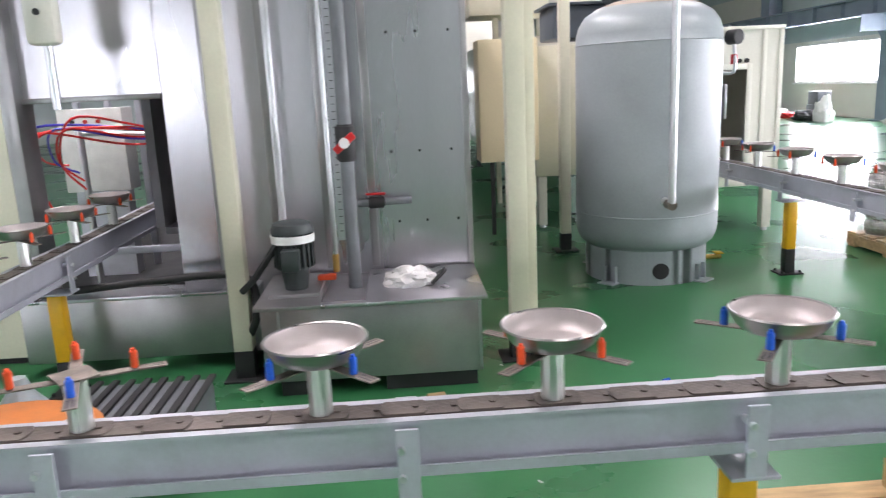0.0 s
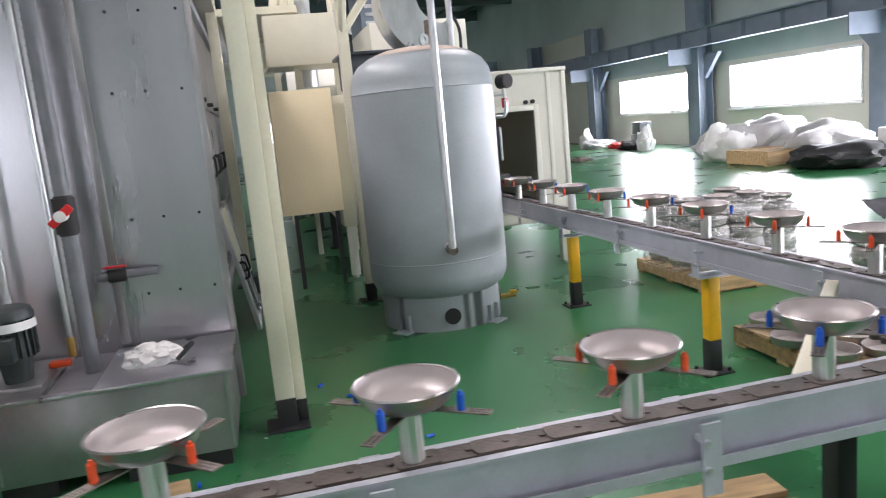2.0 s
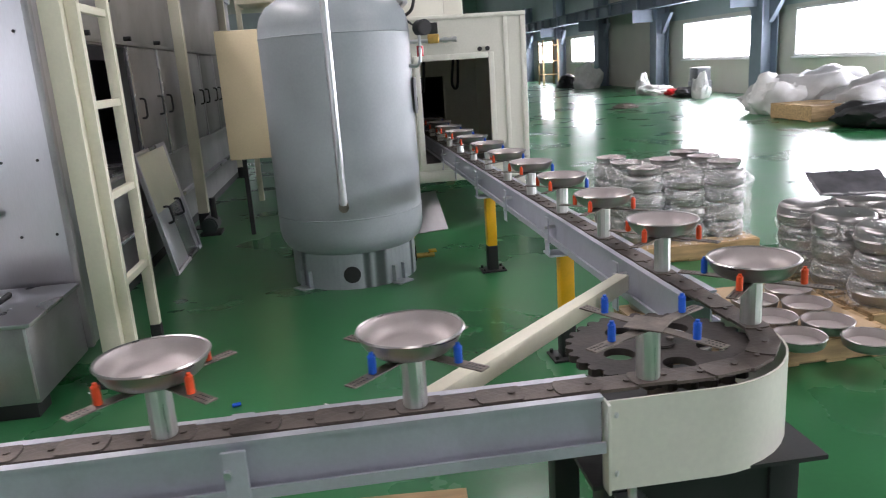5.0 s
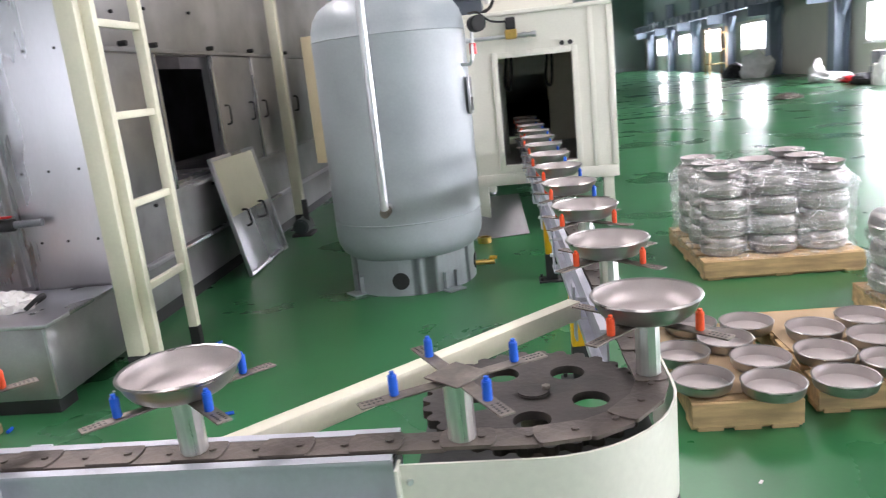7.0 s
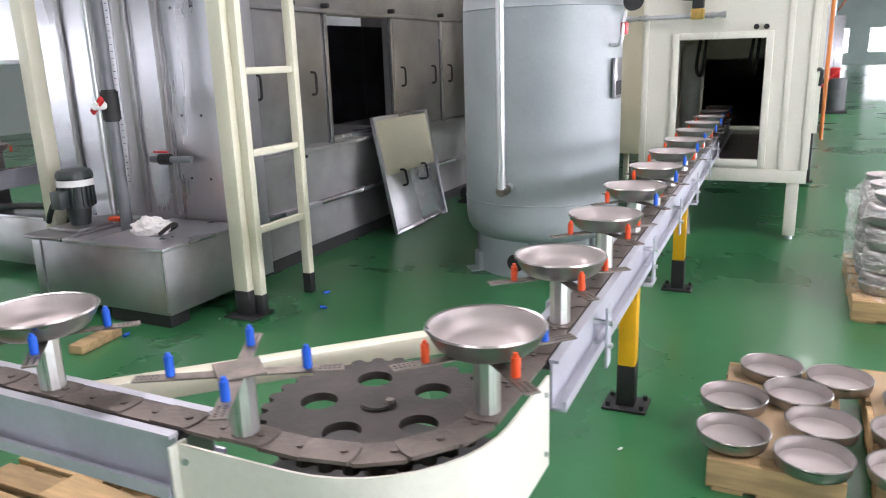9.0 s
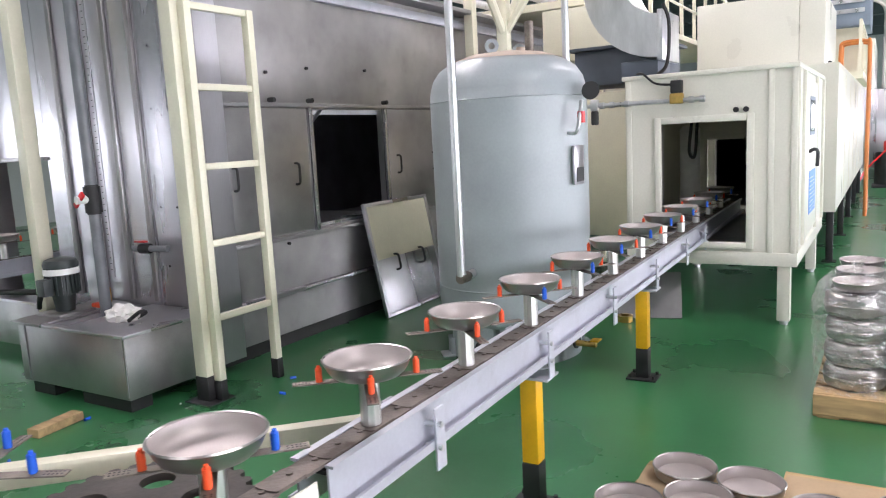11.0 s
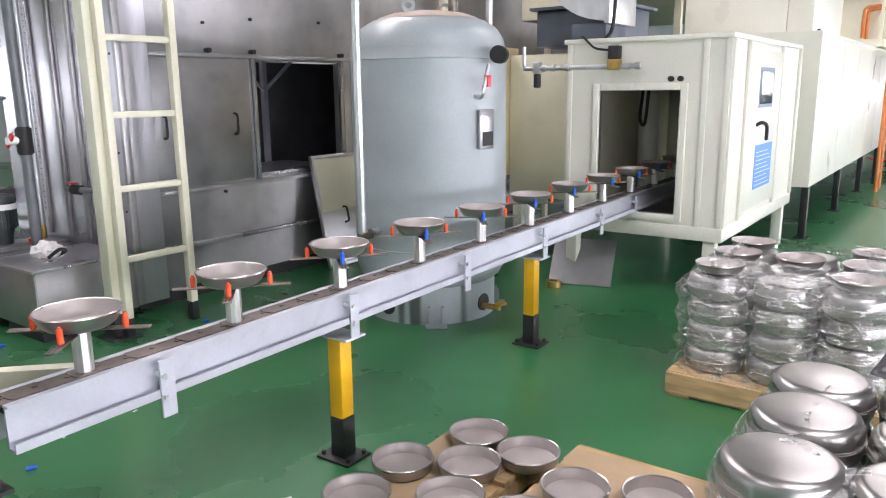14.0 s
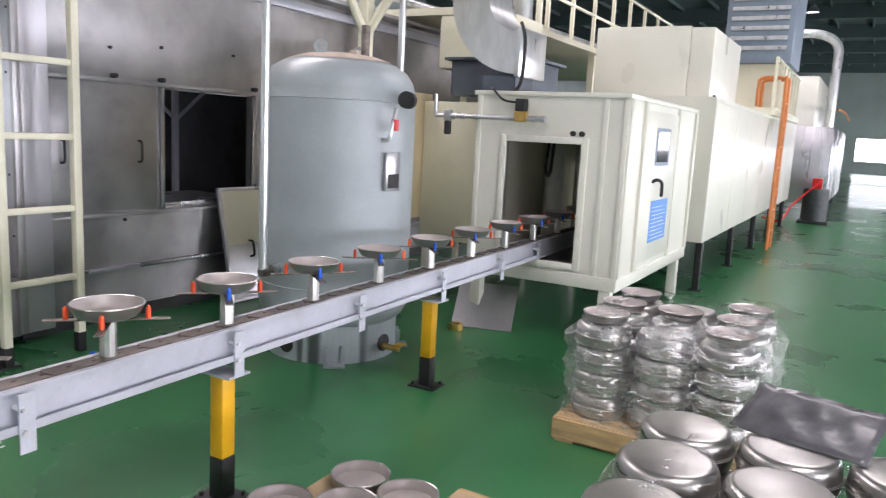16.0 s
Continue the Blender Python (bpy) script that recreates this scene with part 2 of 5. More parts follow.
def tube(points, r, n=10, bm=None, mi=0):
    """A round tube along a smooth line through the points."""
    pts = [Vector(p) for p in points]
    fine = []
    for i in range(len(pts) - 1):
        a, b_, c, d = pts[max(i - 1, 0)], pts[i], pts[i + 1], pts[min(i + 2, len(pts) - 1)]
        for k in range(6):
            t = k / 6
            fine.append(0.5 * ((2 * b_) + (c - a) * t + (2 * a - 5 * b_ + 4 * c - d) * t * t + (3 * b_ - a - 3 * c + d) * t ** 3))
    fine.append(pts[-1])
    b = bmesh.new()
    rings, side = [], None
    for i, p in enumerate(fine):
        d = (fine[min(i + 1, len(fine) - 1)] - fine[max(i - 1, 0)]).normalized()
        side = d.orthogonal().normalized() if side is None else (side - d * side.dot(d)).normalized()
        up = d.cross(side)
        rings.append([b.verts.new(p + r * (math.cos(2 * math.pi * k / n) * side + math.sin(2 * math.pi * k / n) * up)) for k in range(n)])
    for a, c in zip(rings, rings[1:]):
        for k in range(n):
            b.faces.new((a[k], a[(k + 1) % n], c[(k + 1) % n], c[k]))
    b.faces.new(rings[0][::-1])
    b.faces.new(rings[-1])
    for f in b.faces:
        f.material_index = mi
    return join(bm, b)


def slab(outline, z0, z1, bm=None, mi=0):
    """An upright prism over a plan outline."""
    b = bmesh.new()
    lo, hi = [b.verts.new((x, y, z0)) for x, y in outline], [b.verts.new((x, y, z1)) for x, y in outline]
    b.faces.new(lo[::-1])
    b.faces.new(hi)
    for i in range(len(lo)):
        j = (i + 1) % len(lo)
        b.faces.new((lo[i], lo[j], hi[j], hi[i]))
    bmesh.ops.recalc_face_normals(b, faces=b.faces)
    for f in b.faces:
        f.material_index = mi
    return join(bm, b)


def wall_with_holes(axis, at, thick, lo, hi, z0, z1, holes):
    """A wall in the plane axis = at, with (a0, a1, b0, b1) openings through it."""
    us = sorted({lo, hi, *[h[0] for h in holes], *[h[1] for h in holes]})
    vs = sorted({z0, z1, *[h[2] for h in holes], *[h[3] for h in holes]})
    bm = bmesh.new()
    for a, b in zip(us, us[1:]):
        run = None
        for c, d in zip(vs, vs[1:]):
            if any(h[0] <= (a + b) / 2 <= h[1] and h[2] <= (c + d) / 2 <= h[3] for h in holes):
                continue
            if axis == "x":
                box(at, a, c, at + thick, b, d, bm=bm)
            else:
                box(a, at, c, b, at + thick, d, bm=bm)
    bmesh.ops.remove_doubles(bm, verts=bm.verts, dist=1e-4)
    inner = {}
    for f in bm.faces:
        inner.setdefault(tuple(round(v, 3) for v in f.calc_center_median()), []).append(f)
    bmesh.ops.delete(bm, geom=[f for fs in inner.values() if len(fs) > 1 for f in fs], context="FACES")
    return bm


# ---- hall ----
structure("floor", box(LEFT_X - 0.3, BACK_Y - 0.3, -0.3, WALL_X + 0.3, FAR_Y + 0.3, 0.0), EPOXY, "glossy green epoxy factory floor, scuffed and reflective", "floor")
holes = [(y, y + w, SILL, HEAD) for y, w in BAYS]
structure("wall_east", wall_with_holes("x", WALL_X, 0.25, BACK_Y, FAR_Y, 0, 2.42, holes), SAND, "cream panelled lower factory wall with large windows", "wall")
structure("wall_east_upper", box(WALL_X, BACK_Y, 2.42, WALL_X + 0.25, FAR_Y, ROOF), GREENWALL, "pale green corrugated upper factory wall", "wall")
structure("wall_west", wall_with_holes("x", LEFT_X - 0.25, 0.25, BACK_Y, FAR_Y, 0, ROOF, [(y, y + w, 1.0, 2.4) for y, w in WEST]), GREENWALL, "pale green factory wall behind the machines", "wall")
far_holes = [(x, x + 2.6, 0.9, 2.6) for x in (-8.0, -4.0, 0.0, 4.0, 8.0)]
structure("wall_north", wall_with_holes("y", FAR_Y, 0.25, LEFT_X - 0.25, WALL_X + 0.25, 0, ROOF, far_holes), GREENWALL, "pale green far end wall with windows", "wall")
structure("wall_south", wall_with_holes("y", BACK_Y - 0.25, 0.25, LEFT_X - 0.25, WALL_X + 0.25, 0, ROOF, [(x, x + w, 1.3, 2.9) for x, w in SOUTH]), GREENWALL, "pale green near end factory wall", "wall")
roof = box(LEFT_X - 0.25, BACK_Y - 0.25, ROOF, WALL_X + 0.25, FAR_Y + 0.25, ROOF + 0.2)
for k in range(12):
    y = BACK_Y + 4.2 + k * 6.0
    box(LEFT_X, y - 0.1, ROOF - 0.6, WALL_X, y + 0.1, ROOF, bm=roof)
for k in range(18):
    x = LEFT_X + 1 + k * 1.5
    box(x, BACK_Y, ROOF - 0.16, x + 0.08, FAR_Y, ROOF - 0.002, bm=roof)
structure("ceiling", roof, ROOFING, "dark green metal roof sheeting with rafters and purlins", "ceiling")
structure("backdrop", box(WALL_X + 3.0, BACK_Y - 4, -0.5, WALL_X + 3.1, FAR_Y + 6, 8), DAY, "white overexposed daylight outside the windows", "backdrop")
structure("backdrop_near", box(LEFT_X, BACK_Y - 3.1, -0.5, WALL_X, BACK_Y - 3, 8), DAY, "white overexposed daylight outside the near windows", "backdrop")
structure("backdrop_west", box(LEFT_X - 3.1, BACK_Y - 3, -0.5, LEFT_X - 3, 6, 8), DAY, "white overexposed daylight outside the west windows", "backdrop")
structure("backdrop_far", box(LEFT_X, FAR_Y + 3, -0.5, WALL_X, FAR_Y + 3.1, 8), DAY, "white overexposed daylight beyond the far windows", "backdrop")


def window(n, y0, w):
    win = thing("window_%d" % n, pose(WALL_X, y0, SILL), "large white-framed factory window, overexposed by daylight", "window", "hall windows", "structure")
    h = HEAD - SILL
    bm = box(-0.03, 0, 0, 0.12, w, 0.06, 0.006)
    box(-0.03, 0, h - 0.06, 0.12, w, h, 0.006, bm)
    box(-0.03, 0, 0.06, 0.12, 0.06, h - 0.06, 0.006, bm)
    box(-0.03, w - 0.06, 0.06, 0.12, w, h - 0.06, 0.006, bm)
    part("window_frame", bm, WHITE, win)
    for k in range(1, 4):
        part("mullion", box(0.0, w * k / 4 - 0.025, 0.06, 0.06, w * k / 4 + 0.025, h - 0.06, 0.004), WHITE, win)
    part("window_sill", box(-0.09, -0.05, -0.05, -0.03, w + 0.05, 0.0, 0.006), WHITE, win)


for k, (y0, w) in enumerate(BAYS):
    window(k + 1, y0, w)


def hall_column(y):
    col = thing("hall_column", pose(WALL_X - 0.42, y, 0), "blue-grey steel hall column with crane bracket", "column", "hall columns", "structure")
    bm = box(-0.2, -0.3, 0, -0.17, 0.3, 4.4)
    box(0.25, -0.3, 0, 0.28, 0.3, 4.4, bm=bm)
    box(-0.17, -0.02, 0, 0.25, 0.02, 4.4, bm=bm)
    part("shaft", bm, BLUEGREY, col)
    part("bracket", slab([(-0.2, -0.02), (-0.2, 0.02), (-1.0, 0.02), (-1.0, -0.02)], 2.45, 2.9), BLUEGREY, col)
    b = bmesh.new()
    for s in (-1, 1):
        vs = [b.verts.new((0, s * 0.3, 2.7)), b.verts.new((0, s * 1.0, 2.7)), b.verts.new((0, s * 0.3, 2.0))]
        ws = [b.verts.new((v.co.x + 0.12, v.co.y, v.co.z)) for v in vs]
        b.faces.new(vs)
        b.faces.new(ws[::-1])
        for i in range(3):
            b.faces.new((vs[i], ws[i], ws[(i + 1) % 3], vs[(i + 1) % 3]))
    bmesh.ops.recalc_face_normals(b, faces=b.faces)
    part("haunch", b, BLUEGREY, col, smooth=False)
    part("base_plate", box(-0.3, -0.4, 0, 0.36, 0.4, 0.04, 0.005), BLUEGREY, col)


for y in (-0.4, 6.5, 13.4, 20.3, 27.3, 33.6, 40.1, 46.9, 53.9, 61.2):
    hall_column(y)
crane = box(WALL_X - 0.98, BACK_Y, 2.9, WALL_X - 0.68, FAR_Y, 2.94)
box(WALL_X - 0.98, BACK_Y, 3.36, WALL_X - 0.68, FAR_Y, 3.4, bm=crane)
box(WALL_X - 0.85, BACK_Y, 2.94, WALL_X - 0.81, FAR_Y, 3.36, bm=crane)
for k in range(48):
    y = BACK_Y + 1 + k * 1.5
    box(WALL_X - 0.97, y, 2.94, WALL_X - 0.851, y + 0.02, 3.36, bm=crane)
single("crane_runway_beam", crane, BLUEGREY, Matrix(), "long blue-grey crane runway beam with web stiffeners", "beam", kind="structure", smooth=False)
structure("wall_panel_blank", box(WALL_X - 0.06, 27.8, 0, WALL_X - 0.004, 33.3, 4.4), SAND, "plain cream wall panel between two columns", "wall")


def high_bay(x, y):
    lamp = thing("high_bay_lamp", pose(x, y, ROOF - 0.6), "silver high bay lamp hanging from the roof", "lamp", "roof lamps")
    part("reflector", lathe([(0.08, 0.3), (0.1, 0.28), (0.24, 0.06), (0.26, 0.0), (0.25, 0.0), (0.09, 0.27)], 24), PIPE, lamp)
    part("bulb", lathe([(0, 0.02), (0.2, 0.02), (0.2, 0.03), (0, 0.03)], 24), LAMP_GLOW, lamp)
    part("rod", cyl((0, 0, 0.28), (0, 0, 0.6), 0.015, n=10), BLUEGREY, lamp)


for x, y in ((6.5, 17.5), (9.5, 17.5), (6.5, 29.5), (9.5, 29.5), (6.5, 41.5), (3.5, 23.5), (9.5, 23.5), (2.5, 35.5)):
    high_bay(x, y)

for lx, ly, lw, ll, watts in SKYLIGHTS:
    lamp = thing("panel_lamp", pose(lx, ly, ROOF - 0.74), "long roof lamp housing with lit underside", "lamp", "roof lamps")
    part("housing", box(-lw / 2 - 0.05, -ll / 2 - 0.05, 0.02, lw / 2 + 0.05, ll / 2 + 0.05, 0.1, 0.01), BLUEGREY, lamp)
    part("hanger", cyl((0, 0, 0.1), (0, 0, 0.74), 0.02, n=8), BLUEGREY, lamp)

# ---- washing tunnel of stainless sheet ----
TX, TF = 0.45, 4.4
washer = thing("washing_tunnel", Matrix(), "long brushed stainless washing tunnel with side doors, one doorway open", "machine")
TOP = 2.75
DOORS = [(4.66, 5.60, True), (5.66, 6.63, False), (6.67, 7.60, True), (7.66, 8.7, True), (8.76, 9.68, True), (9.74, 10.66, True), (10.72, 11.64, True), (11.7, 12.6, True)]
side = wall_with_holes("x", TX - 0.06, 0.06, 4.62, 13.0, 0.1, TOP, [(5.66, 6.63, 0.86, 1.79)])
part("side_wall", side, STEEL_DULL, washer)
part("front_panel", box(-1.045, TF, 0.1, TX + 0.17, TF + 0.22, TOP), STEEL, washer, smooth=False)
part("rear_wall", box(-2.6, 12.95, 0.1, TX - 0.06, 13.0, TOP), STEEL_DULL, washer)
part("far_wall", box(-2.66, 9.0, 0.1, -2.6, 13.0, TOP), STEEL_DULL, washer)
part("top_cover", box(-1.26, TF - 0.02, TOP, TX + 0.19, 13.05, TOP + 0.04, 0.004), STEEL_DULL, washer)
# inner floor and wall coloured dark for the shade behind the open doorway
part("inner_floor", box(-1.2, 4.66, 0.7, TX - 0.08, 12.9, 0.74), SHADE_IN, washer)
part("inner_wall", box(-1.25, 4.66, 0.74, -1.2, 12.9, 1.85), SHADE_IN, washer)
part("plinth", box(-2.6, TF + 0.1, 0.0, TX - 0.02, 12.9, 0.1), BLACK, washer)
part("inner_post", box(-0.75, 6.75, 0.74, -0.7, 6.8, 2.3), GALV, washer)
bm = cyl((-0.72, 6.78, 1.55), (-0.72, 7.35, 2.0), 0.02, n=8)
cyl((-0.72, 6.78, 1.55), (-0.72, 6.25, 1.95), 0.02, n=8, bm=bm)
part("inner_brace", bm, GALV, washer)
part("drip_tray", box(-0.3, 5.68, 0.86, TX - 0.01, 6.61, 0.885), STEEL, washer)
part("rail_top", box(TX, 4.64, 1.8, TX + 0.035, 13.0, 1.83, 0.004), STEEL_DULL, washer)
part("rail_bottom", box(TX, 4.64, 0.81, TX + 0.035, 13.0, 0.84, 0.004), STEEL_DULL, washer)
part("skirt_ledge", box(TX, 4.64, 0.40, TX + 0.05, 13.0, 0.43, 0.005), STEEL, washer)
part("eave_rail", box(TX, 4.62, 2.62, TX + 0.05, 13.0, 2.7, 0.005), GALV, washer)
for y0, y1, shut in DOORS:
    bm = box(TX, y0 - 0.045, 0.84, TX + 0.03, y0, 1.8, 0.003)
    part("door_post", bm, STEEL, washer)
    if shut:
        dr = part("door", box(TX + 0.001, y0 + 0.01, 0.86, TX + 0.022, y1 - 0.01, 1.79, 0.004), STEEL_DULL, washer)
        for hy in (y0 + 0.13, y1 - 0.18):
            part("handle", tube([(TX + 0.02, hy, 1.22), (TX + 0.06, hy, 1.23), (TX + 0.065, hy, 1.3), (TX + 0.06, hy, 1.37), (TX + 0.02, hy, 1.38)], 0.009, 8), RUBBER, dr, "black pull handle")
for y in (5.2, 5.62, 6.62, 7.6, 8.7):
    part("clamp", cyl((TX + 0.02, y, 1.85), (TX + 0.075, y, 1.85), 0.018, n=10), RUBBER, washer)
for y, z in ((5.2, 2.05), (5.65, 2.1), (6.4, 2.12), (6.3, 0.78), (5.3, 0.78)):
    part("bolt", cyl((TX, y, z), (TX + 0.02, y, z), 0.012, n=8), RUBBER, washer)
# ribs and screws on the front face
for x in (-0.8, -0.49, -0.2, 0.06):
    part("rib", box(x - 0.022, TF - 0.025, 0.5, x + 0.022, TF, TOP, 0.006), STEEL_DULL, washer)
for x in (0.2, 0.36, 0.54):
    for z in (0.75, 1.15, 1.8, 2.2):
        part("screw", cyl((x + 0.02 * math.sin(9 * z), TF - 0.006, z), (x + 0.02 * math.sin(9 * z), TF + 0.01, z), 0.008, n=8), RUBBER, washer)
part("corner_trim", box(TX + 0.145, TF - 0.02, 0.1, TX + 0.18, TF + 0.03, TOP, 0.004), STEEL_DULL, washer)

# spray section beside the front panel
spray = thing("spray_entrance", Matrix(), "stainless spray booth entrance with open lower half", "machine")
part("upper_panel", box(-1.78, 4.4, 1.53, -1.05, 4.46, TOP), STEEL, spray, smooth=False)
part("upper_lip", box(-1.78, 4.37, 1.5, -1.05, 4.48, 1.53, 0.004), STEEL_DULL, spray)
part("post", box(-1.86, 4.3, 0.1, -1.78, 4.5, TOP, 0.006), STEEL_DULL, spray)
part("side_panel", box(-2.7, 4.3, 0.1, -1.86, 4.34, TOP), CREAM, spray)
part("trough", box(-1.9, 4.22, 0.08, -0.6, 4.39, 0.43, 0.008), STEEL_DULL, spray)
part("trough_lip", box(-1.92, 4.19, 0.43, -0.6, 4.395, 0.45, 0.004), STEEL, spray)
part("cross_rail", box(-1.55, 4.62, 0.6, -1.1, 4.66, 0.64, 0.004), GALV, spray)
for x in (-2.45, -2.2, -1.95, -1.2):
    part("upright", box(x, 6.6, 0.1, x + 0.05, 6.65, 2.4, 0.004), GALV, spray)
part("back_panel", box(-2.6, 8.9, 0.1, -1.2, 8.95, 2.5), STEEL_DULL, spray)
ctl = thing("control_cabinet", pose(-2.42, 6.2, 0.8), "pale grey control cabinet with indicator lamps", "cabinet")
part("body", box(0, 0, 0, 0.5, 0.25, 0.65, 0.01), WHITE, ctl)
part("stand", box(0.05, 0.05, -0.8, 0.45, 0.2, 0.0), GALV, ctl)
for k in range(3):
    part("indicator", cyl((0.12 + k * 0.1, -0.02, 0.55), (0.12 + k * 0.1, 0.01, 0.55), 0.016, n=10), RED if k else RUBBER, ctl)
rig = thing("spray_gun_rig", pose(-1.75, 5.1, 0), "chrome spray guns with looping red and blue air hoses", "spray rig")
part("stand", cyl((-0.3, 0.6, 0), (-0.3, 0.6, 1.35), 0.025), PIPE, rig)
part("bar", cyl((-0.3, 0.6, 1.28), (0.5, 0.9, 1.22), 0.018), PIPE, rig)
for k in range(3):
    part("gun", tube([(0.2 + 0.13 * k, 0.8, 1.22), (0.24 + 0.13 * k, 0.76, 1.14), (0.27 + 0.13 * k, 0.72, 1.1)], 0.03, 8), ALU, rig)
rng = random.Random(4)
for k in range(7):
    a, hmax = rng.uniform(-0.5, -0.2), rng.uniform(1.3, 1.42)
    part("hose", tube([(a, 0.1 + 0.1 * k, 0.75 + 0.05 * k), (a - 0.12, 0.1 + 0.08 * k, 1.1), (a + 0.05, 0.2, hmax), (0.1, 0.5, hmax - 0.02 * k), (0.25 + 0.05 * k, 0.75, 1.22)], 0.008, 6), HOSE_BLUE if k in (2, 5) else HOSE_RED, rig)

pend = thing("pendant_box", pose(-1.42, 3.95, 1.72), "hanging cream push-button pendant box", "control box")
part("body", box(-0.075, -0.05, 0.05, 0.075, 0.05, 0.75, 0.03), CREAM_PALE, pend)
for k in range(5):
    part("button", cyl((0.0, -0.06, 0.2 + k * 0.12), (0, -0.045, 0.2 + k * 0.12), 0.016, n=10), RUBBER, pend)
part("cable", cyl((0, 0, 0.75), (0, 0, ROOF - 1.72), 0.012, n=8), RUBBER, pend)
part("stem", cyl((0.0, 0.02, -0.25), (0.0, 0.02, 0.06), 0.02, n=10), PIPE, pend)

# ---- sump basin in front of the washer ----
basin = thing("sump_basin", pose(0, 0, 0), "low grey-green stainless sump basin with a flat lid", "tank")
BX0, BX1, BY0 = -0.53, 0.625, 3.69
part("body", box(BX0 + 0.03, BY0 + 0.03, 0.08, BX1 - 0.03, TF - 0.002, 0.46, 0.006), STEEL_DULL, basin)
part("lid", box(0.02, BY0, 0.462, BX1, TF - 0.03, 0.482, 0.004), STEEL, basin)
part("pump_plate", box(BX0, BY0, 0.462, -0.2, TF - 0.03, 0.482, 0.004), STEEL_DULL, basin)
# thin dark slab on the solid body paints the shade down the gap
part("opening", box(-0.2, BY0 + 0.06, 0.455, 0.02, TF - 0.03, 0.464), SHADE_IN, basin)
part("rim", box(-0.2, BY0, 0.462, 0.02, BY0 + 0.05, 0.482, 0.004), STEEL, basin)
for x0, x1 in ((BX0 + 0.1, -0.2), (0.1, BX1 - 0.06)):
    part("foot", box(x0, BY0 + 0.05, 0, x1, BY0 + 0.2, 0.08), BLACK, basin)
for x in (-0.42, 0.58):
    part("seam", box(x, BY0 + 0.024, 0.1, x + 0.012, BY0 + 0.03, 0.45), STEEL, basin)

motor = thing("pump_motor", pose(-0.345, 3.97, 0.482), "dark green upright pump motor with white band", "motor")
part("base", box(-0.13, -0.13, 0, 0.13, 0.13, 0.02, 0.004), STEEL_DULL, motor)
part("neck", cyl((0, 0, 0.02), (0, 0, 0.13), 0.06, 0.075), MOTOR, motor)
bm = cyl((0, 0, 0.13), (0, 0, 0.33), 0.09, n=28)
for k in range(20):
    a = k * math.pi / 10
    part("fin", box(0.088, -0.004, 0.14, 0.106, 0.004, 0.32, m=pose(0, 0, 0, 0, 0, math.degrees(a))), MOTOR, motor)
part("casing", bm, MOTOR, motor)
part("band", lathe([(0.108, 0.27), (0.112, 0.27), (0.112, 0.31), (0.108, 0.31)], 28, closed=True), WHITE, motor, "white name band")
part("fan_cover", lathe([(0, 0.378), (0.07, 0.375), (0.098, 0.364), (0.11, 0.34), (0.11, 0.318), (0.09, 0.318)], 28), MOTOR, motor)
part("terminal_box", box(-0.045, -0.16, 0.14, 0.045, -0.09, 0.25, 0.008), MOTOR, motor)
part("cable", tube([(-0.05, -0.05, 0.3), (-0.2, -0.05, 0.1), (-0.28, -0.02, 0.02)], 0.018, 8), RUBBER, motor)

rag = bmesh.new()
bmesh.ops.create_icosphere(rag, subdivisions=4, radius=1)
for v in rag.verts:
    d = noise.noise(v.co * 2.3) * 0.3 + noise.noise(v.co * 6) * 0.16
    v.co = v.co * (1 + d)
    v.co = Vector((v.co.x * 0.13, v.co.y * 0.085, max(v.co.z * 0.07, -0.028)))
single("rag", rag, CLOTH, pose(0.245, 3.98, 0.51), "crumpled white cotton rag on the basin lid", "rag")
single("rag_end", tube([(0.34, 3.99, 0.493), (0.41, 4.02, 0.53), (0.43, 3.97, 0.55), (0.36, 3.93, 0.494)], 0.012, 8), RUBBER, Matrix(), "dark cloth scrap beside the rag", "rag")

down = thing("valve_pipe", Matrix(), "grey plastic downpipe with a red-handled ball valve", "pipe")
part("pipe", cyl((-0.045, 4.06, 0.4), (-0.045, 4.06, 3.4), 0.036), PVC, down)
part("valve_body", cyl((-0.045, 4.06, 1.14), (-0.045, 4.06, 1.33), 0.052, bevel=0.01), RUBBER, down)
part("valve_handle", box(-0.065, -0.01, -0.02, 0.065, 0.01, 0.02, 0.008, m=pose(-0.045, 3.965, 1.24, 0, -40, 0)), RED, down)
part("valve_knob", cyl((-0.045, 3.945, 1.24), (-0.045, 4.02, 1.24), 0.026), WHITE, down)
branch = thing("branch_valve", Matrix(), "short dark branch pipe with a red valve handle", "pipe")
part("pipe", cyl((-0.02, 4.3, 0.88), (0.28, 4.34, 0.88), 0.022), PVC, branch)
part("body", cyl((0.04, 4.308, 0.88), (0.13, 4.32, 0.88), 0.035, bevel=0.006), RUBBER, branch)
part("valve_handle", box(0.03, 4.27, 0.925, 0.14, 4.3, 0.937, 0.004), RED, branch)
thin = thing("level_gauge_pipe", Matrix(), "thin white gauge pipe with graduation marks and brass end", "pipe")
part("pipe", cyl((-0.15, 4.16, 0.62), (-0.15, 4.16, 3.4), 0.014, n=12), PIPE, thin)
part("scale_strip", box(-0.13, 4.18, 0.7, -0.085, 4.19, 3.3), STEEL, thin)
for k in range(60):
    part("mark", box(-0.115, 4.177, 0.75 + k * 0.04, -0.098, 4.1795, 0.754 + k * 0.04), RUBBER, thin, smooth=False)
part("fitting", cyl((-0.15, 4.16, 0.53), (-0.15, 4.16, 0.63), 0.019, bevel=0.004), BRASS, thin)
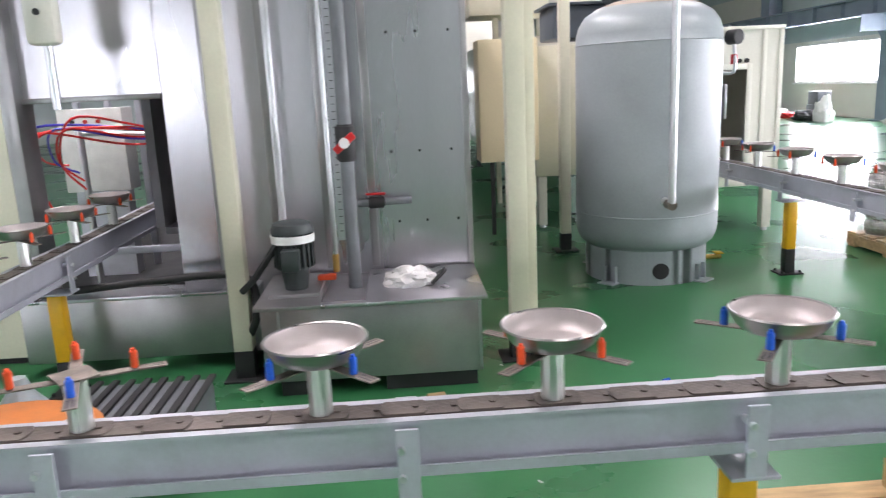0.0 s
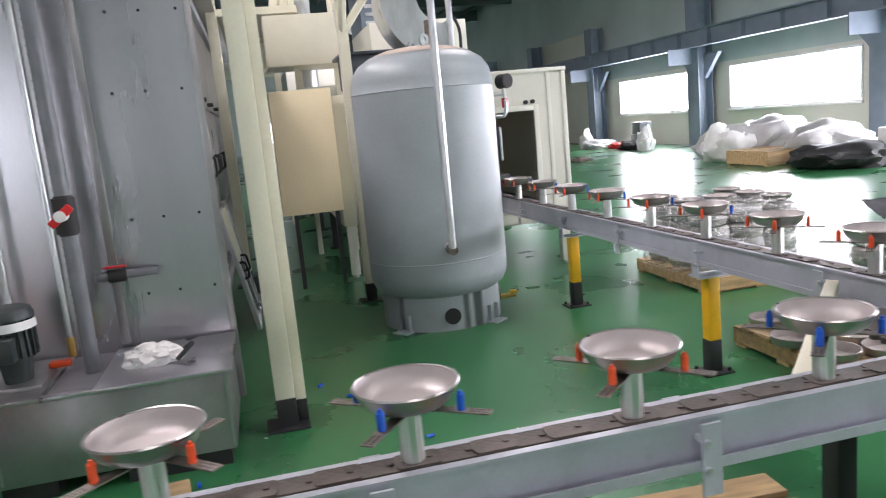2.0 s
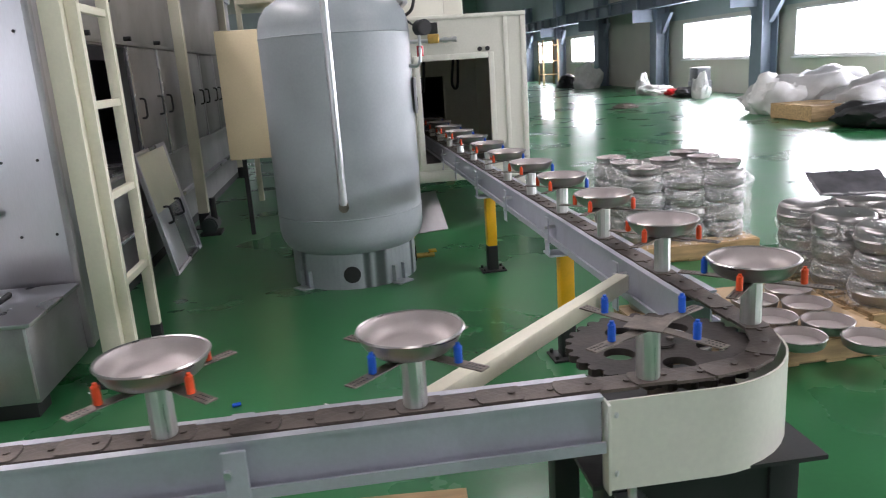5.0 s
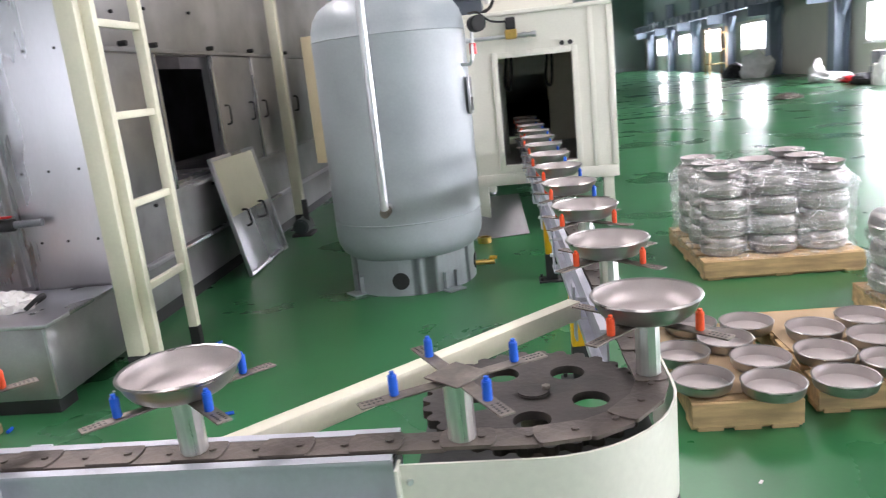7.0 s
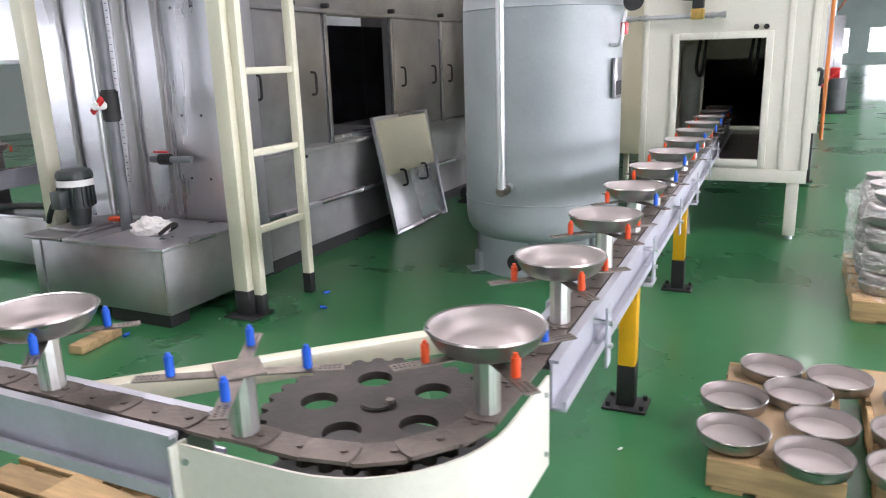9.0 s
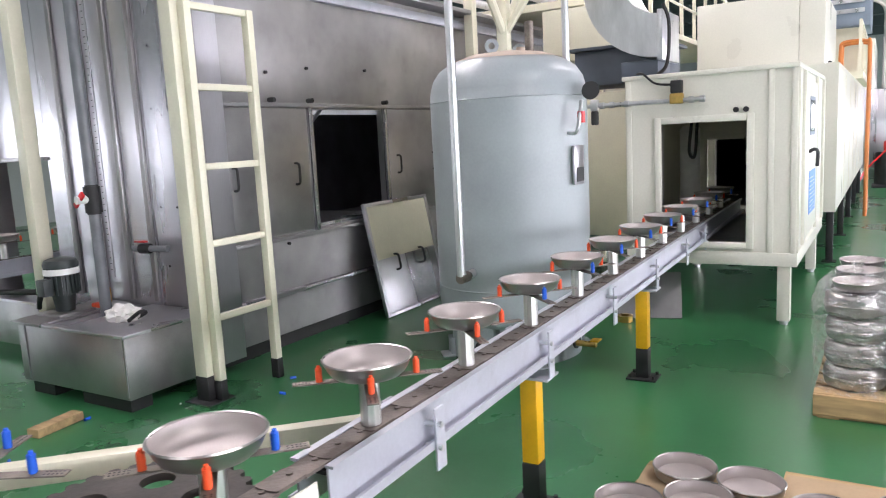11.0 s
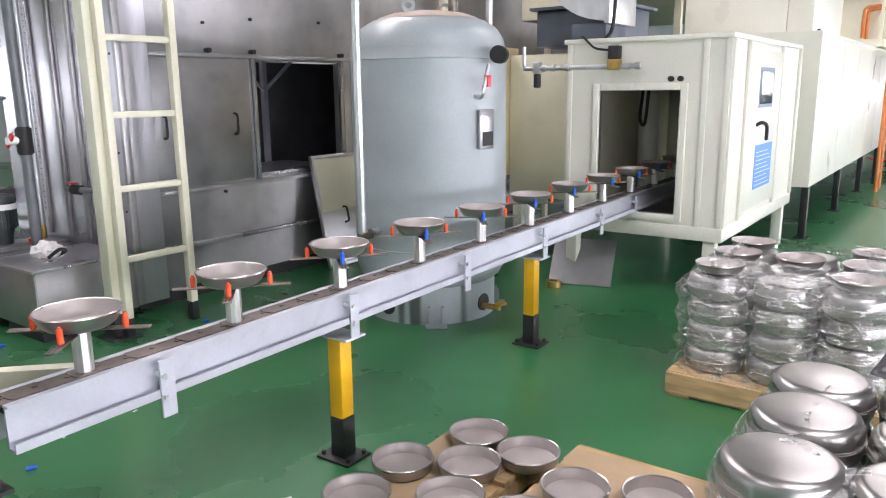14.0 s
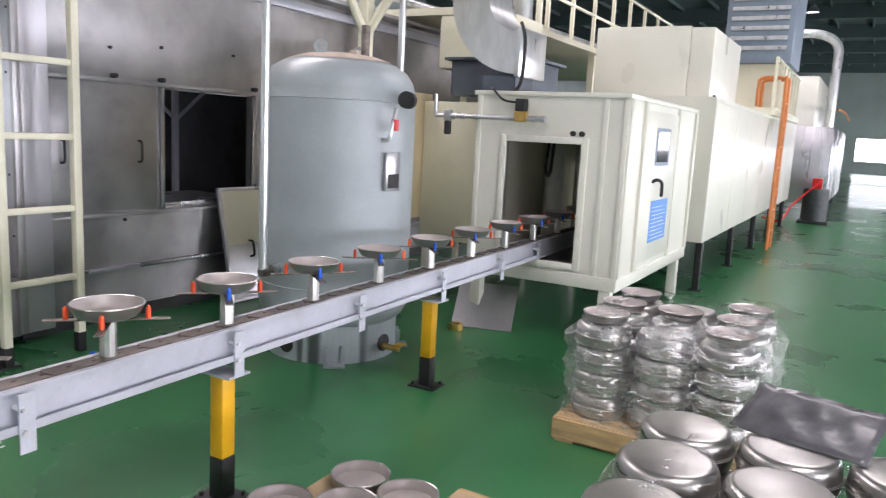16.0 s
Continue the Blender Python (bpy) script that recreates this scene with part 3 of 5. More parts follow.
part("tap_handle", box(-0.25, 4.09, 0.5, -0.15, 4.14, 0.53, 0.008), ORANGE, thin)
single("thin_conduit", cyl((-0.44, 4.3, 0.482), (-0.44, 4.3, 3.4), 0.02), PIPE, Matrix(), "thin galvanised conduit rising behind the motor", "pipe")
single("floor_cable", tube([(-1.85, 4.24, 0.47), (-1.2, 4.22, 0.52), (-0.75, 4.2, 0.54), (-0.6, 4.1, 0.5), (-0.57, 3.98, 0.36), (-0.62, 4.02, 0.25)], 0.022, 10), RUBBER, Matrix(), "thick black cable draped over the trough edge", "cable")


# ---- cream posts and ladder ----
def cream_post(x, y, w, d, top, label="cream square steel post with black painted foot", base=0.0):
    p = thing("steel_post", pose(x, y, 0), label, "post")
    part("shaft", box(-w / 2, -d / 2, 0.16, w / 2, d / 2, top, 0.006), CREAM, p)
    part("foot", box(-w / 2 - 0.002, -d / 2 - 0.002, 0.012, w / 2 + 0.002, d / 2 + 0.002, 0.16, 0.004), BLACK, p, "black painted foot")
    part("base_plate", box(-w / 2 - 0.06, -d / 2 - 0.05, 0, w / 2 + 0.06, d / 2 + 0.05, 0.012, 0.003), BLACK, p)
    return p


cream_post(-0.66, 4.04, 0.1, 0.1, 4.2)
cream_post(0.84, 4.09, 0.1, 0.1, 4.2, "tall cream steel post with black foot beside the ladder")
cream_post(0.6, 8.1, 0.1, 0.1, 4.2)
p2 = cream_post(1.68, 6.65, 0.09, 0.09, 4.2, "tall cream steel post with angled top braces")
for s in ((0.0, 0.55), (0.0, -0.55), (0.5, 0.0)):
    part("brace", cyl((0, 0, 2.3), (s[0], s[1], 2.95), 0.035, n=8), CREAM, p2)
cream_post(0.5, 11.9, 0.1, 0.1, 4.2)
lad = thing("ladder", pose(0.919, 0, 0), "cream welded steel ladder with black feet", "ladder")
for y in (4.115, 4.60):
    part("rail", box(-0.028, y - 0.025, 0.13, 0.028, y + 0.025, 2.35, 0.004), CREAM, lad)
    part("foot", box(-0.03, y - 0.027, 0, 0.03, y + 0.027, 0.13, 0.004), BLACK, lad)
for z in (0.51, 0.96, 1.415, 1.875, 2.33):
    part("rung", box(-0.018, 4.14, z - 0.02, 0.018, 4.575, z + 0.02, 0.005), CREAM, lad)
single("platform_beam", box(0.45, 4.2, 2.6, 0.83, 4.3, 2.7, 0.006), CREAM, Matrix(), "cream steel beam carrying an overhead walkway", "beam")

# access door taken off and leaning on the tunnel
panel = thing("loose_door_panel", pose(0.70, 6.665, 0.005) @ pose(0, 0, 0, 0, -11, 0), "removed stainless access door leaning against the tunnel", "panel")
part("sheet", box(-0.012, -0.5, 0, 0.0, 0.5, 1.0, 0.003), STEEL, panel)
part("upper_sheet", box(0.0, -0.47, 0.5, 0.004, 0.47, 0.97), CREAM, panel, "pale lining sheet")
for a in ((-0.5, 0, -0.47, 1.0), (0.47, 0, 0.5, 1.0), (-0.47, 0, 0.47, 0.03), (-0.47, 0.97, 0.47, 1.0)):
    part("frame_edge", box(0.0, a[0], a[1], 0.022, a[2], a[3], 0.004), STEEL, panel)
for y in (-0.2, 0.2):
    part("handle", tube([(0.0, y, 0.38), (0.045, y, 0.39), (0.05, y, 0.45), (0.045, y, 0.51), (0.0, y, 0.52)], 0.01, 8), RUBBER, panel)
pump = thing("floor_pump", pose(0.72, 7.75, 0), "small dark pump on the floor beside a post", "pump")
part("body", cyl((-0.0, -0.13, 0.1), (0, 0.13, 0.1), 0.08, bevel=0.015), MOTOR, pump)
part("pipe", cyl((0.04, 0, 0.1), (0.04, 0, 0.36), 0.03), RUBBER, pump)
part("base", box(-0.1, -0.12, 0, 0.1, 0.12, 0.03, 0.004), RUBBER, pump)

# ---- air tank ----
tank = thing("air_receiver_tank", pose(2.115, 5.775, 0), "large upright grey painted air receiver tank", "tank")
R = 0.53
prof = [(0.40, 0.235), (0.45, 0.25), (0.495, 0.285), (0.52, 0.335), (R, 0.39), (R, 0.505), (R + 0.004, 0.51), (R, 0.515), (R, 1.735), (R + 0.004, 1.74), (R, 1.745), (0.525, 1.81), (0.505, 1.88), (0.46, 1.945), (0.38, 1.995), (0.26, 2.035), (0.12, 2.055), (0.0, 2.06)]
part("shell", lathe([(0, 0.22)] + prof, 72), TANK, tank)
part("dust_cap", lathe([(0.375, 2.001), (0.26, 2.039), (0.12, 2.059), (0, 2.064)], 48), DUST, tank, "dusty top")
SKR = 0.456
skirt = bmesh.new()
for i in range(72):
    a0, a1 = [2 * math.pi * k / 72 for k in (i, i + 1)]
    slab([(SKR * math.cos(a0), SKR * math.sin(a0)), (SKR * math.cos(a1), SKR * math.sin(a1)), ((SKR - 0.012) * math.cos(a1), (SKR - 0.012) * math.sin(a1)), ((SKR - 0.012) * math.cos(a0), (SKR - 0.012) * math.sin(a0))], 0, 0.262, bm=skirt)
bmesh.ops.remove_doubles(skirt, verts=skirt.verts, dist=1e-5)
part("skirt", skirt, TANK, tank)
for ang in (-94, -2):
    a = radians(ang)
    c, s = math.cos(a), math.sin(a)
    part("skirt_hole", cyl((c * (SKR - 0.02), s * (SKR - 0.02), 0.108), (c * (SKR + 0.006), s * (SKR + 0.006), 0.108), 0.06, n=28), RUBBER, tank, "black round access hole")
for k in range(4):
    a = radians(-50 + 90 * k)
    for o in (-0.045, 0.045):
        part("gusset", slab([(SKR, o - 0.006), (SKR, o + 0.006), (SKR + 0.07, o + 0.006), (SKR + 0.07, o - 0.006)], 0, 0.01, bm=box(SKR, o - 0.006, 0.0, SKR + 0.03, o + 0.006, 0.13)), TANK, tank).matrix_basis = Matrix.Rotation(a, 4, "Z")
    part("lug", box(SKR, -0.07, 0, SKR + 0.09, 0.07, 0.012, 0.003), TANK, tank).matrix_basis = Matrix.Rotation(a, 4, "Z")
for ly in (-0.21, 0.21):
    lug = part("lifting_lug", lathe([(0.022, -0.008), (0.045, -0.008), (0.045, 0.008), (0.022, 0.008)], 20, closed=True), TANK, tank)
    lug.matrix_basis = pose(0, ly, 2.085, 90, 0, 35)
part("top_plug", cyl((0.1, 0.02, 2.05), (0.1, 0.02, 2.085), 0.03, bevel=0.004), DUST, tank)
part("safety_valve", cyl((0.12, 0.12, 2.04), (0.12, 0.12, 2.26), 0.03), ARM, tank)
part("feed_pipe", tube([(-0.04, -0.52, 0.64), (-0.042, -0.6, 0.635), (-0.043, -0.665, 0.65), (-0.043, -0.675, 0.72), (-0.043, -0.675, 1.0), (-0.043, -0.675, 4.5)], 0.026, 16), PIPE, tank, "galvanised feed pipe")
part("pipe_end", cyl((-0.043, -0.69, 0.63), (-0.043, -0.6, 0.63), 0.034), ARM, tank)
part("outlet_pipe", cyl((0.33, 0.25, 1.9), (0.33, 0.25, 4.5), 0.024), PIPE, tank)
part("gauge_stem", tube([(0.5, -0.18, 1.5), (0.56, -0.2, 1.5), (0.58, -0.2, 1.56), (0.585, -0.16, 1.7)], 0.012, 8), PIPE, tank)
g = part("pressure_gauge", cyl((0.60, -0.04, 1.757), (0.635, -0.13, 1.757), 0.055, bevel=0.006), RUBBER, tank, "round black pressure gauge")
part("valve", cyl((0.585, -0.17, 1.56), (0.585, -0.17, 1.63), 0.024), RED, tank)
part("name_plate", box(0.528, -0.15, 1.17, 0.548, 0.0, 1.42, 0.006), STEEL, tank).matrix_basis = Matrix.Rotation(radians(-3), 4, "Z")
part("plate_dial", box(0.549, -0.13, 1.19, 0.552, -0.02, 1.28), RUBBER, tank).matrix_basis = Matrix.Rotation(radians(-3), 4, "Z")
part("drain_valve", cyl((0.44, -0.03, 0.09), (0.6, -0.03, 0.09), 0.02), BRASS, tank)
part("drain_lever", box(0.56, -0.05, 0.11, 0.62, 0.03, 0.12, 0.003), YELLOW, tank)

air = thing("air_line", Matrix(), "galvanised air line with brass solenoid valve", "pipe")
AIRY, AIRZ = 6.94, 1.70
part("pipe", cyl((2.2, AIRY, AIRZ), (3.16, AIRY, AIRZ), 0.017, n=14), PIPE, air)
part("solenoid", box(2.925, AIRY - 0.04, AIRZ + 0.055, 3.005, AIRY + 0.04, AIRZ + 0.15, 0.008), RUBBER, air)
part("valve_body", box(2.915, AIRY - 0.032, AIRZ - 0.025, 3.015, AIRY + 0.032, AIRZ + 0.055, 0.012), BRASS, air, "brass valve body")
for x in (2.36, 2.44, 2.56, 3.05, 3.13):
    part("coupling", cyl((x, AIRY, AIRZ), (x + 0.04, AIRY, AIRZ), 0.025, n=12, bevel=0.003), PIPE, air)
part("regulator", box(2.29, AIRY - 0.03, AIRZ - 0.04, 2.35, AIRY + 0.03, AIRZ + 0.05, 0.01), PIPE, air)
part("filter_bowl", cyl((2.32, AIRY, AIRZ - 0.15), (2.32, AIRY, AIRZ - 0.04), 0.03, n=14, bevel=0.006), RUBBER, air)
part("riser", tube([(2.22, AIRY, AIRZ), (2.2, AIRY, AIRZ + 0.03), (2.2, AIRY, AIRZ + 0.17)], 0.016, 10), PIPE, air)
part("wire", tube([(2.93, AIRY, AIRZ + 0.12), (2.8, AIRY + 0.01, AIRZ + 0.14), (2.7, AIRY + 0.03, AIRZ + 0.22), (2.62, 7.1, 1.93)], 0.009, 6), RUBBER, air)

# ---- drying booth ----
BX, BF, BB, BZ, BT = 3.785, 7.0, 9.3, 0.545, 1.875
booth = thing("coating_booth", Matrix(), "cream enamelled coating booth on legs with open doorway", "machine")
part("front_wall", wall_with_holes("y", BF, 0.04, 2.55, BX, BZ, BT, [(2.835, 3.455, 0.62, 1.525)]), CREAM_PALE, booth)
part("right_wall", box(BX - 0.04, BF + 0.04, BZ, BX, BB, BT), CREAM_PALE, booth)
part("left_wall", box(2.55, BF + 0.04, BZ, 2.59, BB, BT), CREAM, booth)
part("back_wall", wall_with_holes("y", BB - 0.04, 0.04, 2.59, BX - 0.04, BZ, BT, [(2.72, 3.35, 0.62, 1.35)]), CREAM_PALE, booth)
part("roof", box(2.53, BF - 0.02, BT, BX + 0.02, BB, BT + 0.035, 0.005), CREAM_PALE, booth)
part("floor_tray", box(2.59, BF + 0.04, BZ, BX - 0.04, BB - 0.04, BZ + 0.03), STEEL_DULL, booth)
part("side_extension", box(1.62, 7.7, BZ, 2.549, BB, BT - 0.03, 0.006), CREAM, booth, "recessed cream side compartment")
for x0, x1, z0, z1 in ((2.785, 2.835, 0.57, 1.575), (3.455, 3.505, 0.57, 1.575), (2.835, 3.455, 1.525, 1.575), (2.835, 3.455, 0.57, 0.62)):
    part("door_frame", box(x0, BF - 0.025, z0, x1, BF + 0.05, z1, 0.004), CREAM_PALE, booth)
for x in (2.58, 3.62, 3.775):
    part("stile", box(x - 0.02, BF - 0.012, BZ, x + 0.02, BF, BT, 0.003), CREAM_PALE, booth)
for x in (3.38, 3.45):
    part("hook", cyl((x, BF - 0.03, 1.605), (x, BF, 1.605), 0.02, n=10), RUBBER, booth)
for y in (7.04, 7.45, 8.55, 9.27):
    part("side_stile", box(BX, y - 0.03, BZ, BX + 0.025, y + 0.03, BT, 0.004), CREAM_PALE, booth)
part("base_rail", box(2.55, BF - 0.012, BZ - 0.1, BX + 0.02, BF + 0.06, BZ, 0.004), CREAM_PALE, booth)
part("base_rail", box(BX - 0.05, BF + 0.06, BZ - 0.1, BX + 0.02, BB, BZ, 0.004), CREAM_PALE, booth)
for x, y in ((BX - 0.07, BF + 0.05), (BX - 0.07, BB - 0.05), (2.62, BF + 0.05), (2.62, BB - 0.05), (1.69, 7.77)):
    lg = part("leg", box(x - 0.045, y - 0.045, 0.03, x + 0.045, y + 0.045, BZ - 0.002, 0.005), CREAM_PALE, booth)
    part("levelling_foot", cyl((x, y, 0), (x, y, 0.03), 0.03, n=12), PIPE, lg)
door = part("side_door", box(BX + 0.001, 7.5, BZ + 0.05, BX + 0.02, 8.5, BT - 0.06, 0.005), CREAM_PALE, booth)
part("door_window", box(BX + 0.0205, 7.82, 1.41, BX + 0.026, 8.19, 1.66), GLASS, door)
part("window_trim", box(BX + 0.0205, 7.78, 1.38, BX + 0.0235, 8.23, 1.69), BLUEGREY, door)
part("handle", tube([(BX + 0.02, 7.76, 1.25), (BX + 0.06, 7.76, 1.27), (BX + 0.075, 7.86, 1.24), (BX + 0.07, 7.9, 1.13)], 0.014, 8), RUBBER, door)
nt = part("notice", box(BX + 0.0205, 7.78, 0.74, BX + 0.0235, 8.34, 1.09), POSTER, door, "blue paper notice")
for k in range(9):
    part("text_line", box(BX + 0.0236, 7.82, 0.77 + k * 0.033, BX + 0.0245, 8.3 - 0.05 * (k % 3), 0.766 + k * 0.033), WHITE, nt, smooth=False)
for x, y in ((2.9, 7.7), (3.3, 8.1)):
    hp = thing("booth_hose", pose(x, y, 0), "hanging hose inside the booth", "hose")
    part("hose", tube([(0, 0, BT), (0.01, 0, 1.6), (-0.02, 0.02, 1.3), (0.03, 0, 1.25), (0.05, 0, 1.5), (0.06, 0.02, BT)], 0.014, 8), RUBBER, hp)
single("paint_pot", cyl((2.78, 8.2, BZ + 0.03), (2.78, 8.2, 1.5), 0.09, bevel=0.02), WHITE, Matrix(), "white cylinder standing inside the booth", "cylinder")

blow = thing("exhaust_blower", pose(-0.17, 0, BT + 0.035), "slate blue exhaust blower with galvanised elbow duct", "blower")
part("housing", box(2.0, 7.8, 0, 2.8, 8.5, 0.32, 0.02), BLOWER, blow)
part("flange", box(1.95, 7.76, 0.32, 2.85, 8.55, 0.345), BLOWER, blow)
sec = bmesh.new()
rings = []
cxy = Vector((2.92, 0, 0.775))
for k in range(13):
    a = radians(180 + 90 * k / 12)
    inner, outer = 0.28, 0.62
    ring = []
    for rr, yy in ((inner, 7.25), (outer, 7.25), (outer, 7.73), (inner, 7.73)):
        ring.append(sec.verts.new((cxy.x + rr * math.cos(a), yy, cxy.z + rr * math.sin(a))))
    rings.append(ring)
for a, c in zip(rings, rings[1:]):
    for i in range(4):
        sec.faces.new((a[i], a[(i + 1) % 4], c[(i + 1) % 4], c[i]))
bmesh.ops.recalc_face_normals(sec, faces=sec.faces)
part("elbow_bracket", box(2.6, 7.3, 0, 2.9, 7.7, 0.14, 0.005), BLOWER, blow)
part("elbow", sec, PIPE, blow, "galvanised square duct elbow")
part("elbow_mouth", box(2.915, 7.22, 0.13, 2.96, 7.76, 0.52, 0.005), PIPE, blow)
part("riser", box(2.305, 7.255, 0.775, 2.635, 7.725, 2.4), PIPE, blow)
part("cable", tube([(2.97, 7.2, 0.55), (3.02, 7.18, 0.4), (3.0, 7.2, 0.1), (2.9, 7.3, 0.02)], 0.015, 6), RUBBER, blow)

# ---- oven beyond the booth ----
oven = thing("drying_oven", Matrix(), "long cream insulated drying oven on black legs", "machine")
OX = 3.9
OY, OZ, OT = 9.65, 0.555, 2.02
part("body", wall_with_holes("y", OY, 0.1, 1.5, OX, OZ, OT, [(2.72, 3.4, 0.62, 1.4)]), CREAM_PALE, oven)
part("side_wall", box(OX - 0.1, OY + 0.1, OZ, OX, 18.5, OT, 0.004), CREAM_PALE, oven)
part("other_side", box(1.5, OY + 0.1, OZ, 1.6, 18.5, OT), CREAM_PALE, oven)
part("roof", box(1.5, OY, OT, OX, 18.5, OT + 0.04), CREAM_PALE, oven)
# bottom coloured dark for the oven's unlit inside
part("bottom", box(1.6, OY + 0.1, OZ, OX - 0.1, 18.5, OZ + 0.05), SHADE_IN, oven)
for k in range(5):
    for x in (OX - 0.06, 1.7):
        lg = part("leg", box(x - 0.035, 9.84 + k * 2.05, 0.012, x + 0.035, 9.91 + k * 2.05, OZ, 0.004), BLACK, oven)
        part("foot_plate", box(x - 0.07, 9.81 + k * 2.05, 0, x + 0.07, 9.94 + k * 2.05, 0.012), BLACK, lg)
# unseen closure added at the far end to keep daylight out
part("light_stop", box(1.6, 18.4, OZ + 0.05, OX - 0.1, 18.5, OT), CREAM_PALE, oven)
# dark sheets added under roof and along sides to paint the interior shade
part("shade_sheet", box(1.6, OY + 0.102, OT - 0.03, OX - 0.1, 18.4, OT - 0.005), SHADE_IN, oven, smooth=False)
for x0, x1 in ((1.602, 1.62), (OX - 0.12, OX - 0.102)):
    part("shade_sheet", box(x0, OY + 0.102, OZ + 0.05, x1, 18.4, OT - 0.03), SHADE_IN, oven, smooth=False)
for k in range(6):
    part("panel_seam", box(OX, 11.1 + k * 1.2, OZ + 0.02, OX + 0.003, 11.112 + k * 1.2, OT - 0.02), CREAM, oven, smooth=False)
plen = thing("oven_plenum", pose(0, 0, OT + 0.04), "cream box plenum on top of the oven", "machine")
part("body", box(2.46, 10.0, 0, 3.5, 11.7, 0.76, 0.01), CREAM_PALE, plen)
part("end_section", box(3.502, 10.0, 0, 3.75, 11.7, 0.74, 0.012), CREAM_PALE, plen)
part("lifting_eye", lathe([(0.0, 0), (0.02, 0), (0.02, 0.04), (0.0, 0.05)], 12), RUBBER, plen).matrix_basis = pose(3.79, 10.1, 0)

# ---- conveyor ----
CZ, AY, ACX, ACY, AR = 0.755, 1.835, 2.93, 2.1, 0.262
B0, B1 = Vector((3.192, 2.1, 0)), Vector((3.06, 7.6, 0))
BDIR = (B1 - B0).normalized()
BYAW = math.degrees(math.atan2(-BDIR.x, BDIR.y))
conv = thing("chain_conveyor", Matrix(), "floor-standing chain conveyor of galvanised channel on yellow posts", "conveyor")


def channel(length, mat_label, m, name):
    """A beam along local y, its chain's centre line on the axis, with webs on both sides and outward flanges."""
    ob = part(name, box(0.045, 0, -0.135, 0.051, length, -0.012), GALV, conv, mat_label, smooth=False)
    ob.matrix_basis = m
    for s in (1, -1):
        if s < 0:
            w = part("web", box(-0.051, 0, -0.135, -0.045, length, -0.012), GALV, ob, smooth=False)
        a, b = sorted((s * 0.051, s * 0.085))
        part("flange", box(a, 0, -0.135, b, length, -0.127), GALV, ob, smooth=False)
        a, b = sorted((s * 0.078, s * 0.085))
        part("lip", box(a, 0, -0.127, b, length, -0.108), GALV, ob, smooth=False)
        a, b = sorted((s * 0.042, s * 0.066))
        part("top_flange", box(a, 0, -0.012, b, length, -0.004), GALV, ob, smooth=False)
    part("bed", box(-0.045, 0, -0.03, 0.045, length, -0.02), BLACK, ob, smooth=False)
    return ob


def plate_joint(m, post):
    pl = part("joint_plate", box(-0.094, -0.026, -0.2, -0.0855, 0.026, -0.0125, 0.002), GALV, conv, "galvanised joint plate with bolts", smooth=False)
    pl.matrix_basis = m
    part("joint_plate_back", box(0.0855, -0.026, -0.2, 0.094, 0.026, -0.0125, 0.002), GALV, pl, smooth=False)
    for z in (-0.06, -0.13):
        part("bolt", cyl((-0.106, 0.015, z), (0.106, 0.015, z), 0.009, n=8), PIPE, pl)
    if post:
        cap = part("post", box(-0.036, -0.036, -0.565, 0.036, 0.036, -0.205, 0.006), YELLOW, conv, "yellow and black striped square post")
        cap.matrix_basis = m
        part("post_cap", box(-0.095, -0.06, -0.205, 0.095, 0.06, -0.195, 0.002), GALV, cap)
        part("post_foot", box(-0.038, -0.038, -CZ + 0.01, 0.038, 0.038, -0.565, 0.006), BLACK, cap, "black painted lower post")
        part("base_plate", box(-0.09, -0.075, -CZ, 0.09, 0.075, -CZ + 0.012, 0.003), BLACK, cap)
        for bx, by in ((-0.07, -0.05), (0.07, -0.05), (0.07, 0.05), (-0.07, 0.05)):
            part("anchor_bolt", cyl((bx, by, -CZ + 0.012), (bx, by, -CZ + 0.03), 0.01, n=8), BLACK, cap)


# beam A runs along x, B along y, C leads into the spray booth
channel(3.95, "galvanised channel beam", pose(2.65, AY, CZ, 0, 0, 90), "beam")
channel(6.7, "galvanised channel beam", Matrix.Translation(B0 + BDIR * 0.3 + Vector((0, 0, CZ))) @ pose(0, 0, 0, 0, 0, BYAW), "beam")
LCX = -1.3
channel(6.6, "galvanised channel beam", pose(LCX - AR, 2.3, CZ), "beam")
for x, post in ((1.83, False), (1.03, True), (0.21, False), (-0.6, True)):
    plate_joint(pose(x, AY, CZ, 0, 0, -90) @ pose(0, 0, 0, 0, 0, 180), post)
for y, post in ((2.86, False), (3.74, True), (4.6, False), (5.46, True), (6.32, False), (7.0, False)):
    k = (y - B0.y) / BDIR.y
    plate_joint(Matrix.Translation(B0 + BDIR * k + Vector((0, 0, CZ))) @ pose(0, 0, 0, 0, 0, BYAW + 180), post)
for y, post in ((3.95, True), (5.6, False), (7.2, True)):
    plate_joint(pose(LCX - AR, y, CZ), post)


